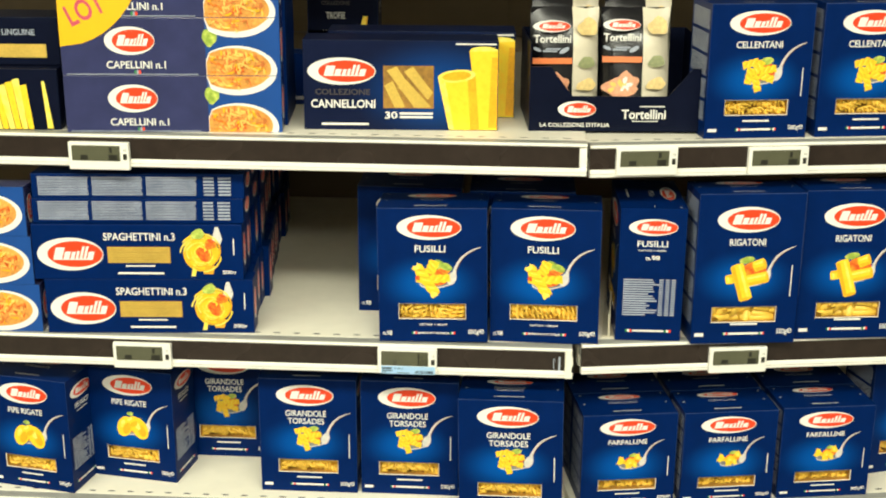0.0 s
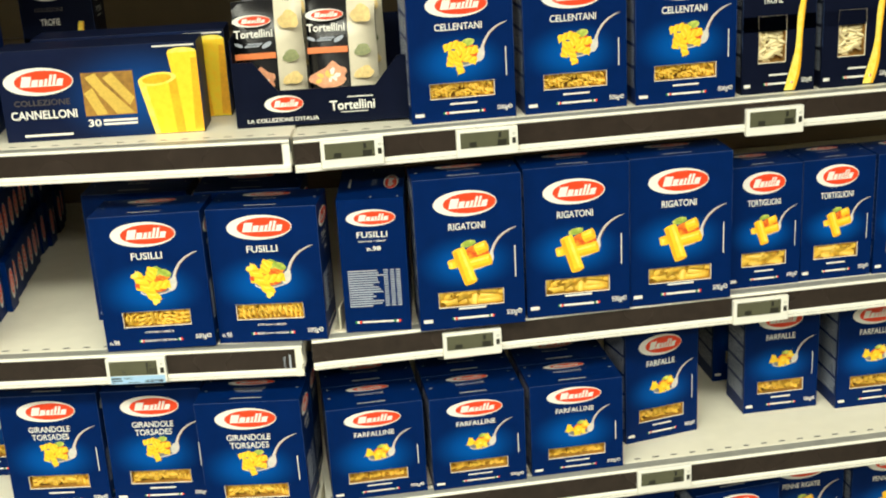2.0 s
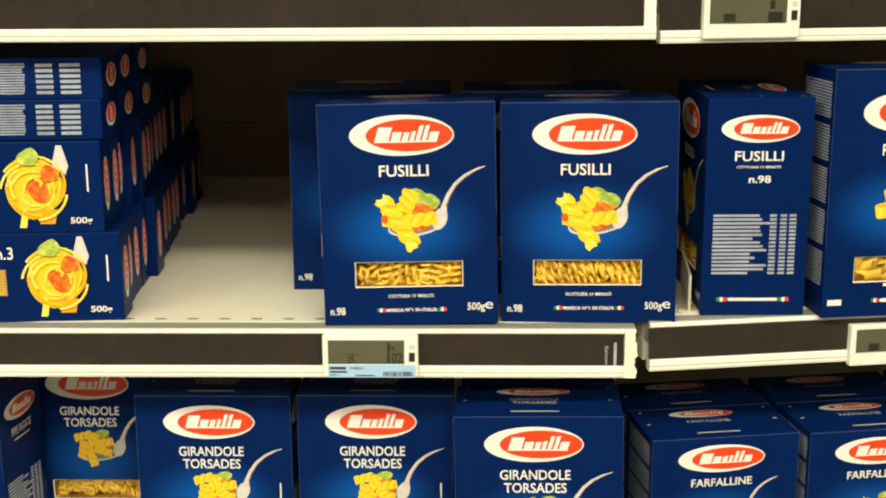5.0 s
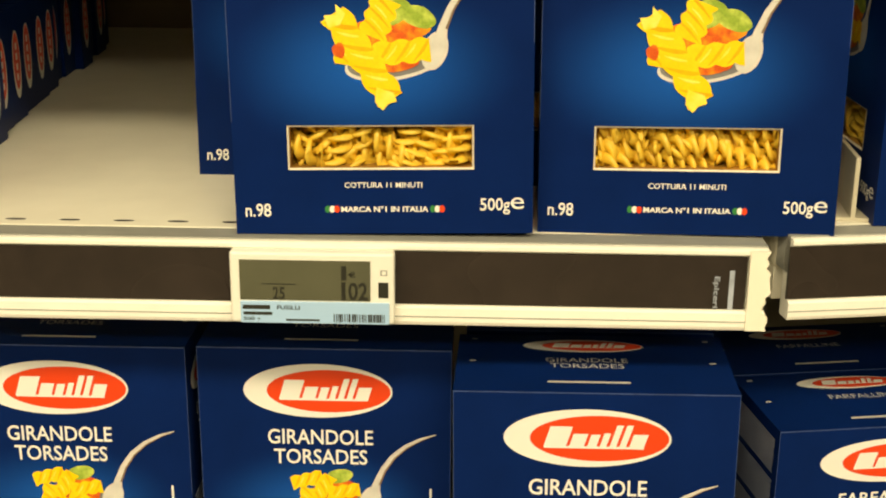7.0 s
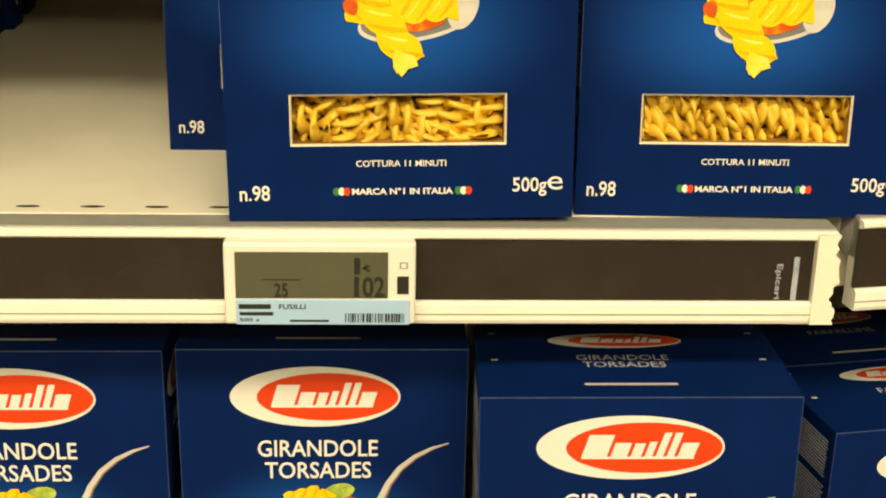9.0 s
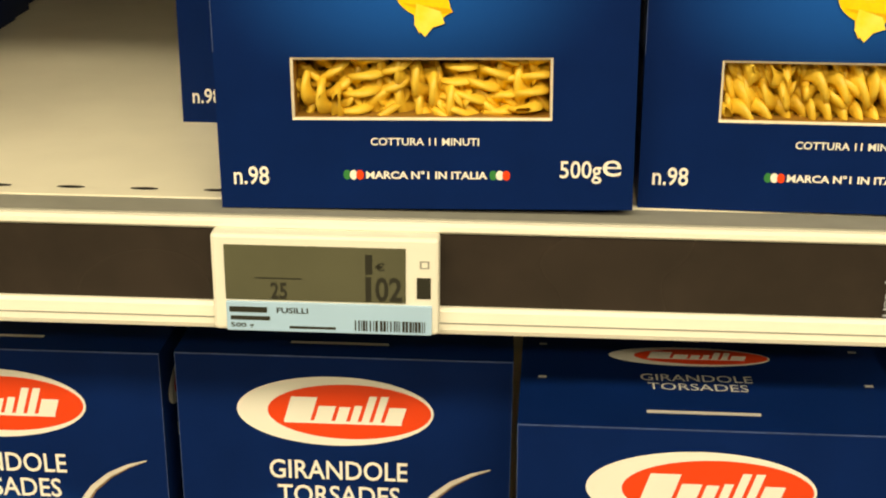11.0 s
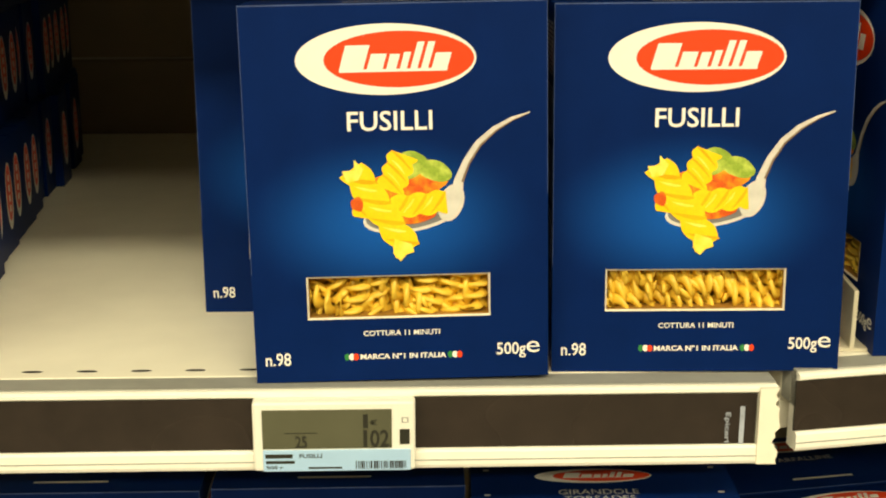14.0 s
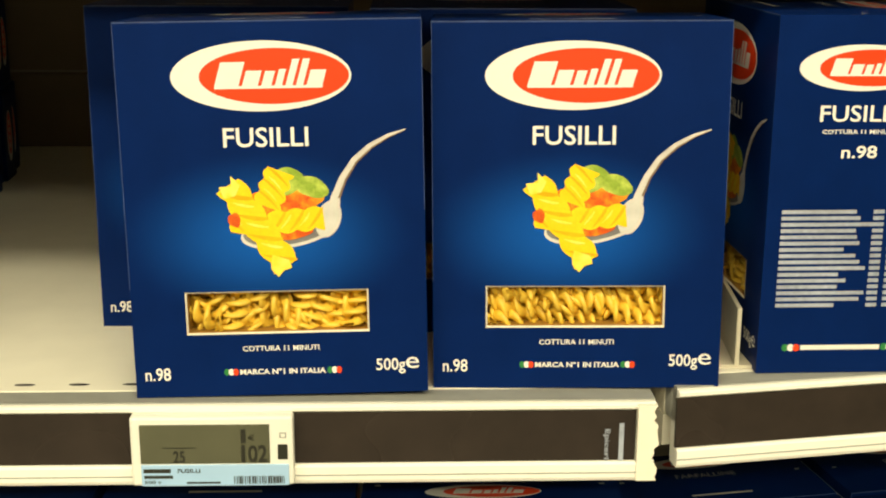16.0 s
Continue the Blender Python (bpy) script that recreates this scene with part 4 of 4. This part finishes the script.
            food = [(0.662 * L, (mid - 0.08) * H)] + [(0.79 * L + 0.168 * L * math.cos(a), (mid + 0.03) * H + 0.36 * H * math.sin(a)) for a in np.linspace(-2.3, 2.3, 28)] + [(0.662 * L, (mid + 0.14) * H)]
            flat(bm, keep(food), 4, 2)
            for i in range(120):
                a, r = rnd.uniform(0, 6.28), rnd.uniform(0, 1) ** .6
                px, pz, t0 = 0.79 * L + 0.140 * L * r * math.cos(a), (mid + 0.03) * H + 0.31 * H * r * math.sin(a), rnd.uniform(0, 3.14)
                if px < 0.68 * L or not 0.05 * H < pz < 0.95 * H:
                    continue
                flat(bm, keep(oval(px, pz, rnd.uniform(0.010, 0.026) * L, 0.017 * H, 8, t0, 0.1)), 5 + i // 3, (3, 6, 7, 3, 5, 3, 6)[i % 7])
        part("bowl_picture", bm, [M_BRIGHTBLUE, M_WHITE, M_BOWL, M_BOWLLIGHT, M_BASIL, M_TOMATO, M_BOWLDEEP, M_STICKER], root, "printed bowl of pasta in tomato sauce")
        emblem(0.315 * L, 0.60 * H, 0.115 * L, 0.245 * H, root)
        bm = bmesh.new()
        letters(bm, "CAPELLINI n.1", 0.205 * L, 0.475 * L, 0.12 * H, 0.25 * H, 2, 0, bold=0.012)
        part("product_name", bm, M_WHITE, root)
        bm = bmesh.new()
        flat(bm, bar(0.02 * L, 0.62 * L, 0.015 * H, 0.030 * H), 2, 0)
        tricolour(bm, 0.33 * L, 0.36 * L, -0.03 * H + 0.06 * H, 0.09 * H)
        part("small_print", bm, [M_GREYINK, M_RED, M_GREENINK], root)
    # end of the box with its upright emblem
    rf = side_face(L, True)
    bm = bmesh.new()
    flat(bm, oval(0.5 * D, 0.5 * H, 0.26 * D, 0.30 * H, 24), 1, 0, rf)
    flat(bm, oval(0.5 * D, 0.53 * H, 0.21 * D, 0.25 * H, 24), 2, 1, rf)
    for k in range(4):
        flat(bm, bar(0.44 * D, 0.56 * D, (0.36 + 0.09 * k) * H, (0.42 + 0.09 * k) * H), 3, 0, rf)
    part("side_emblem", bm, [M_WHITE, M_RED], root)
    return root


SPG = "navy blue carton of spaghettini lying on edge in a stack"
L, HB, DB = 0.290, 0.0795, 0.0375
base = pose(-0.468, -0.004, Z_MID, 0, 0, 4)
sp1 = place(long_box(SPG, L, HB, DB, "window"), base)
sp1["group"] = "spaghettini cartons"
rnd = random.Random(4)
for i in range(17):
    for k in range(2):
        if i == 0 and k == 0:
            continue
        copy_thing(sp1, base @ pose(rnd.uniform(-.004, .004) - 0.010 * k - 0.0012 * i + 0.006 * ((i // 4) % 2), i * (DB + 0.001), k * (HB + 0.0004)))
flat_one = place(long_box("navy blue carton of spaghettini lying flat, back panel outward", L, DB - 0.003, HB, "text"), base @ pose(-0.010, 0.006, 2 * HB + 0.001))
flat_one["group"] = "spaghettini cartons lying flat"
for i in range(3):
    for k in range(2):
        if i or k:
            copy_thing(flat_one, base @ pose(-0.010 + rnd.uniform(-.003, .003), 0.006 + i * (HB + 0.001), 2 * HB + 0.001 + k * (DB - 0.0026)))
bowl_one = place(long_box("navy carton of capellini with a bowl picture, stacked", 0.285, 0.0700, 0.040, "bowl"), pose(-0.762, -0.006, Z_MID, 0, 0, 1))
bowl_one["group"] = "capellini cartons"
for k in (1, 2):
    copy_thing(bowl_one, pose(-0.764 - 0.004 * k, -0.006, Z_MID + k * 0.0704, 0, 0, 1))

# ---- the upper shelf ----
pack = tagged(new("capellini_multipack"), "shrink-wrapped stack of capellini cartons with an orange sticker", "pasta multipack")
L2 = 0.288
one = long_box("capellini carton in the wrapped stack", L2, 0.0765, 0.042, "split", "stacked_carton")
parts = [one]
for k in range(1, 4):
    parts.append(copy_thing(one, pose(0, 0, 0.0768 * k)))
for o in parts:
    for key in ("label", "category"):
        if key in o:
            del o[key]
    o.parent = pack
bm = bmesh.new()
block(bm, -0.001, L2 + 0.004, 0.043, 0.170, 0, 0.307, bevel=0.002)
part("rear_block", bm, M_SIDE, pack)
bm = bmesh.new()
pts = [(0.000, 0.1150)] + [(0.000 + 0.118 * math.sin(a) ** 1.0, 0.255 - 0.140 * math.cos(a)) for a in np.linspace(0.25, 1.9, 14)] + [(0.0, 0.27)]
flat(bm, pts, 9, 0)
letters(bm, "LOT", 0.010, 0.062, 0.150, 0.178, 10, 1, turn=radians(24))
part("sticker", bm, [M_STICKER, M_MAGENTA], pack, "orange sticker with red letters")
pack.matrix_basis = pose(-0.418, -0.002, Z_TOP, 0, 0, 5)

# end row of the same pack
side_pack = place(long_box("navy carton of capellini standing behind the wrapped stack", 0.288, 0.0765, 0.040, "window"), pose(-0.405, 0.190, Z_TOP, 0, 0, 5))

# linguine cartons
lin = tagged(new("linguine_box"), "dark carton of linguine with a straw-yellow window band", "pasta box")
bm = bmesh.new()
block(bm, 0, 0.28, 0, 0.08, 0, 0.064, bevel=0.001)
part("carton", bm, M_BLACKCARD, lin)
bm = bmesh.new()
flat(bm, bar(0.02, 0.262, 0.010, 0.028), 1, 0)
part("window", bm, M_STRAW, lin, "window onto straw-yellow linguine")
bm = bmesh.new()
letters(bm, "LINGUINE", 0.204, 0.248, 0.040, 0.048, 2, 0)
part("product_name", bm, M_GREYINK, lin)
lin.matrix_basis = pose(-0.712, 0.020, Z_TOP + 0.084, 0, 0, 3)
straw = tagged(new("linguine_box"), "dark carton printed with slanting yellow pasta strands", "pasta box")
bm = bmesh.new()
block(bm, 0, 0.28, 0, 0.08, 0, 0.083, bevel=0.001)
part("carton", bm, M_BLACKCARD, straw)
bm = bmesh.new()
for i in range(7):
    x = 0.185 + 0.0085 * i
    flat(bm, [(x, 0.001), (x + 0.0075, 0.001), (x - 0.012 + 0.0075 + 0.001 * i, 0.062 + 0.004 * (i % 3)), (x - 0.014 + 0.001 * i, 0.060 + 0.004 * (i % 3))], 1 + i % 2, i % 2)
flat(bm, [(0.262, 0.002), (0.270, 0.002), (0.262, 0.066), (0.258, 0.066)], 1, 1)
part("strand_picture", bm, [M_YELLOW, M_LIGHTYELLOW], straw, "printed bundle of yellow strands")
straw.matrix_basis = pose(-0.710, -0.004, Z_TOP, 0, 0, 3)

# cannelloni


def cannelloni(m, label):
    root = tagged(new("cannelloni_box"), label, "pasta box", "cannelloni cartons")
    W, H, D = 0.263, 0.122, 0.062
    bm = bmesh.new()
    block(bm, 0, W, 0, D, 0, H, bevel=0.0008)
    part("carton", bm, [printed_blue("cannelloni_card", (0.185, 0, 0.055), 0.105, (0.006, 0.010, 0.035), (0.006, 0.055, 0.24))], root)
    emblem(0.052, 0.080, 0.046, 0.0185, root)
    bm = bmesh.new()
    letters(bm, "CANNELLONI", 0.010, 0.097, 0.030, 0.0415, 2, 0, bold=0.02)
    letters(bm, "30", 0.110, 0.127, 0.0155, 0.0255, 2, 0, bold=0.02)
    for z in (0.0165, 0.0215):
        flat(bm, bar(0.130, 0.175, z, z + 0.003), 2, 0)
    flat(bm, bar(0.024, 0.088, 0.0065, 0.0095), 2, 0)
    flat(bm, bar(0.205, 0.260, 0.1165, 0.1185), 2, 0)
    part("product_name", bm, M_WHITE, root)
    bm = bmesh.new()
    letters(bm, "COLLEZIONE", 0.016, 0.090, 0.0480, 0.0560, 2, 0)
    part("range_name", bm, M_BROWNINK, root)
    bm = bmesh.new()
    # flat brown ground paints the shade behind the tubes
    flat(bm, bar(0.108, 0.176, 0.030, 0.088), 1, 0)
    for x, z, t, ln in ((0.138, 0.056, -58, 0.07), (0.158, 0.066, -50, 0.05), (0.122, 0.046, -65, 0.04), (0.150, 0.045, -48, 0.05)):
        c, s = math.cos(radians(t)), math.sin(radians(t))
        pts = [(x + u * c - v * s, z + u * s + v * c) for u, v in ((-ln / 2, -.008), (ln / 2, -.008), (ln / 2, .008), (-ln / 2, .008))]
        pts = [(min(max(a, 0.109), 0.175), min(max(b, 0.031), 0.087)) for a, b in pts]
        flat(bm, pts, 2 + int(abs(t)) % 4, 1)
    part("window", bm, [M_PASTASHADE, M_STRAW], root, "window onto dry pasta tubes")
    bm = bmesh.new()
    flat(bm, [(0.197, 0.001), (0.238, 0.001), (0.232, 0.078), (0.182, 0.071)], 3, 0)
    flat(bm, [(0.226, 0.001), (0.238, 0.001), (0.232, 0.078), (0.221, 0.078)], 4, 1)
    flat(bm, [(0.197, 0.001), (0.204, 0.001), (0.191, 0.070), (0.182, 0.071)], 4, 2)
    flat(bm, oval(0.207, 0.0745, 0.0255, 0.0085, 26, 0.1), 5, 2)
    flat(bm, oval(0.207, 0.0745, 0.0195, 0.0060, 26, 0.1), 6, 1)
    flat(bm, [(0.236, 0.001), (0.262, 0.001), (0.262, 0.1095), (0.224, 0.1075), (0.228, 0.074)], 2, 0)
    flat(bm, [(0.224, 0.1075)] + [(0.243 + 0.019 * math.cos(a), 0.1085 + 0.006 * math.sin(a)) for a in np.linspace(0, math.pi, 12)], 3, 2)
    flat(bm, [(0.250, 0.004), (0.262, 0.004), (0.262, 0.100), (0.254, 0.100)], 3, 1)
    part("pasta_picture", bm, [M_YELLOW, M_AMBER, M_LIGHTYELLOW], root, "printed large yellow pasta tubes")
    root.matrix_basis = m
    return root


can = cannelloni(pose(-0.105, 0.045, Z_TOP, 0, 0, 3), "dark navy carton of cannelloni with printed yellow tubes")
copy_thing(can, pose(-0.083, 0.132, Z_TOP, 0, 0, 3))
tall = place(carton("dark carton standing in the shade at the back", [("TROFIE", 0.020)], "", 0.105, 0.190, 0.07, "screw", 71, dark=True, fill="rod", detail=False), pose(-0.130, 0.245, Z_TOP, 0, 0, 2))

# display tray with two bags


def filled_bag(m, label):
    root = tagged(new("tortellini_bag"), label, "pasta bag", "tortellini bags")
    W, H, D = 0.094, 0.158, 0.045
    bm = bmesh.new()
    nx, nz = 10, 14
    front, rear = [], []
    for i in range(nx + 1):
        a, b = [], []
        for j in range(nz + 1):
            u, v = i / nx, j / nz
            puff = math.sin(math.pi * u) ** .5 * min(1.0, (1 - v) * 3.2) ** .7
            y = -D / 2 * puff + 0.002 * math.sin(9 * u + 7 * v)
            a.append(bm.verts.new((W * u, y, H * v)))
            b.append(bm.verts.new((W * u, -y * 0.9 + 0.001, H * v)))
        front.append(a)
        rear.append(b)
    for i in range(nx):
        for j in range(nz):
            f = bm.faces.new((front[i][j], front[i + 1][j], front[i + 1][j + 1], front[i][j + 1]))
            f.material_index = 0 if i < 6 else 1
            f.smooth = True
            f = bm.faces.new((rear[i][j], rear[i][j + 1], rear[i + 1][j + 1], rear[i + 1][j]))
            f.smooth = True
    part("film", bm, [M_BLACKBAG, M_CREAMBAG], root, "black and cream plastic film")
    fm = Matrix.Translation((0, -D / 2 - 0.002, 0))
    emblem(0.0265, 0.1330, 0.0255, 0.0080, root, fm)
    bm = bmesh.new()
    letters(bm, "Tortellini", 0.002, 0.053, 0.1110, 0.1215, 2, 0, fm, bold=0.02)
    part("product_name", bm, M_WHITE, root)
    bm = bmesh.new()
    for x0_, x1_, z_ in ((0.018, 0.038, 0.1015), (0.014, 0.034, 0.0985)):
        flat(bm, bar(x0_, x1_, z_, z_ + 0.0022, 0.001), 2, 0, fm)
    flat(bm, oval(0.044, 0.1005, 0.0075, 0.0030, 16, 0.5), 2, 0, fm)
    flat(bm, oval(0.007, 0.1020, 0.0060, 0.0022, 16, -0.4), 2, 0, fm)
    part("flourish", bm, M_GREYINK, root, "pale scrolled flourish")
    bm = bmesh.new()
    flat(bm, bar(0.001, 0.055, 0.0825, 0.0905), 2, 0, fm)
    part("flavour_band", bm, M_ORANGE, root, "orange band")
    bm = bmesh.new()
    fm = fm @ Matrix.Translation((0.001, 0, -0.012))
    flat(bm, oval(0.027, 0.062, 0.025, 0.014, 24, 0.15, 0.10), 2, 0, fm)
    flat(bm, [(0.018, 0.066), (0.040, 0.066), (0.047, 0.072), (0.033, 0.084), (0.026, 0.079)], 3, 0, fm)
    for i in range(14):
        a = i * 2.4
        flat(bm, oval(0.027 + 0.0014 * i * math.cos(a), 0.062 + 0.0008 * i * math.sin(a), 0.005, 0.003, 12, a, 0.1), 4 + i, (1, 0, 3)[i % 3], fm)
    part("pasta_picture", bm, [M_PEACH, M_BOWLLIGHT, M_ORANGE, M_TAG], root, "printed orange filled pasta")
    bm = bmesh.new()
    flat(bm, oval(0.074, 0.096, 0.011, 0.0080, 18, 0.2, 0.09), 2, 0, fm)
    part("leaf_picture", bm, M_LEAF, root, "printed green leaf")
    for z_, r_ in ((0.134, 0.012), (0.056, 0.008)):
        bm = bmesh.new()
        flat(bm, oval(0.0745, z_ + 0.010, 0.0135, r_, 18, 0.2, 0.12), 2, 0, fm)
        part("film_window", bm, M_FILMPASTA, root, "pasta showing through the film")
    root.matrix_basis = m
    return root


tray_m = pose(0.200, 0.062, Z_TOP, 0, 0, 4)
tray = tagged(new("display_tray"), "blue-black card display tray with a cut-down front", "display tray")
bm = bmesh.new()
W, D = 0.240, 0.17
block(bm, 0, W, 0.0022, D, 0, 0.003)
part("base", bm, M_BLACKCARD, tray)
for x0, x1, y0, nm in ((0, 0.002, 0.0022, "side_panel"), (W - 0.002, W, 0.0022, "side_panel"), (0.002, W - 0.002, D - 0.002, "rear_panel")):
    bm = bmesh.new()
    block(bm, x0, x1, y0, D, 0.003, 0.118)
    part(nm, bm, M_BLACKCARD, tray)
bm = bmesh.new()
prof = [(0, 0), (W, 0), (W, 0.086), (W - 0.020, 0.086), (W - 0.052, 0.048), (0.058, 0.048), (0.028, 0.088), (0, 0.088)]
a = [bm.verts.new((x, 0, z)) for x, z in prof]
b = [bm.verts.new((x, 0.002, z)) for x, z in prof]
bm.faces.new(a)
bm.faces.new(b[::-1])
for i in range(len(prof)):
    j = (i + 1) % len(prof)
    bm.faces.new((a[j], a[i], b[i], b[j]))
part("front_panel", bm, M_BLACKCARD, tray)
emblem(0.065, 0.030, 0.026, 0.0115, tray)
bm = bmesh.new()
letters(bm, "LA COLLEZIONE D'ITALIA", 0.015, 0.110, 0.006, 0.0115, 2, 0, bold=0.015)
letters(bm, "Tortellini", 0.126, 0.186, 0.017, 0.030, 2, 0, bold=0.02)
flat(bm, bar(0.150, 0.184, 0.0335, 0.0350), 2, 0)
flat(bm, bar(0.140, 0.176, 0.0135, 0.0146), 2, 0)
part("tray_print", bm, M_WHITE, tray)
tray.matrix_basis = tray_m
filled_bag(tray_m @ pose(0.003, 0.040, 0.004, -4, 0, 2), "black and cream bag of filled pasta, upright in the tray")
bag2 = filled_bag(tray_m @ pose(0.100, 0.042, 0.004, -9, 0, -2), "black and cream bag of filled pasta, leaning back in the tray")
copy_thing(bag2, tray_m @ pose(0.010, 0.110, 0.012, -3, 0, 2))
copy_thing(bag2, tray_m @ pose(0.112, 0.110, 0.012, -3, 0, -2))

cel = place(carton("navy blue carton of cellentani standing on the upper shelf", [("CELLENTANI", 0.0335)], "", 0.141, 0.180, 0.085, "curl", 41, pic=1.1, detail=False), on2(0.160, 0.018, Z_TOP - 0.004))
cel["group"] = "cellentani cartons"
for s, d in ((0.314, 0.018), (0.466, 0.014)):
    copy_thing(cel, on2(s, d, Z_TOP - 0.004))
tro = copy_thing(tall, on2(0.618, 0.02, Z_TOP - 0.004))
tro["label"] = "blue-black carton of trofie with a printed pasta twist"
for s in (0.733, 0.848):
    o = copy_thing(tall, on2(s, 0.02, Z_TOP - 0.004))
    o["label"] = "blue-black carton of trofie with a printed pasta twist"

# ---- the lower shelf ----
gir_lines = [("GIRANDOLE", 0.0315), ("TORSADES", 0.0280)]
gir = place(carton("navy blue carton of girandole torsades set back in the shade", gir_lines, "", 0.143, 0.181, 0.080, "curl", 51, detail=False), pose(-0.182, 0.040, Z_LOW))
gir["group"] = "girandole cartons"
copy_thing(gir, pose(-0.033, 0.042, Z_LOW))
copy_thing(gir, pose(-0.326, 0.145, Z_LOW))
gc = copy_thing(gir, pose(0.1145, -0.012, Z_LOW, 0, -1.0, -2) @ Matrix.Diagonal((1.03, 1, 1, 1)))
gc["label"] = "navy blue carton of girandole torsades at the shelf's front edge"
copy_thing(gir, pose(0.118, 0.076, Z_LOW))
pip = place(carton("navy blue carton of pipe rigate on the lower shelf", [("PIPE RIGATE", 0.0310)], "", 0.134, 0.178, 0.080, "shell", 57, pic=1.2, fill="curl", detail=False), pose(-0.446, 0.072, Z_LOW, 0, 0, -9))
pip["group"] = "pipe rigate cartons"
copy_thing(pip, pose(-0.588, 0.034, Z_LOW, 0, 0, -11))
far = place(carton("navy blue carton of farfalline in a double row", [("FARFALLINE", 0.0310)], "", 0.138, 0.145, 0.075, "bow", 61, pic=0.95, detail=False), on2(0.010, 0.006, Z_LOW + 0.003))
far["group"] = "farfalline cartons"
for s, d in ((0.157, 0.002), (0.304, 0.006), (0.010, 0.084), (0.157, 0.082), (0.304, 0.084)):
    copy_thing(far, on2(s, d, Z_LOW + 0.003))
fle = place(carton("navy blue carton of farfalle turned askew on the shelf", [("FARFALLE", 0.0290)], "", 0.122, 0.182, 0.075, "bow", 67, pic=1.0, detail=False), pose(0.728, 0.150, Z_LOW + 0.003, 0, 0, 19))
fle["group"] = "farfalle cartons"
for m in (pose(0.925, 0.235, Z_LOW + 0.003, 0, 0, 9), pose(1.072, 0.240, Z_LOW + 0.003, 0, 0, 9), pose(0.90, 0.36, Z_LOW + 0.003, 0, 0, 9), pose(1.24, 0.29, Z_LOW + 0.003, 0, 0, 9)):
    o = copy_thing(fle, m)
    o["label"] = "navy blue carton of farfalle standing back on the shelf"

# ---- the bottom shelf ----
pen = place(carton("navy blue carton on the bottom shelf below", [("PENNE RIGATE", 0.0340)], "", 0.140, 0.178, 0.080, "tube", 73, detail=False), on2(0.400, 0.030, Z_BASE, 10))
pen["group"] = "penne cartons"
for s, d, t in ((0.560, 0.02, 5), (0.23, 0.03, 0), (0.70, 0.10, 0), (0.85, 0.09, 0), (0.08, 0.03, 0)):
    copy_thing(pen, on2(s, d, Z_BASE, t))
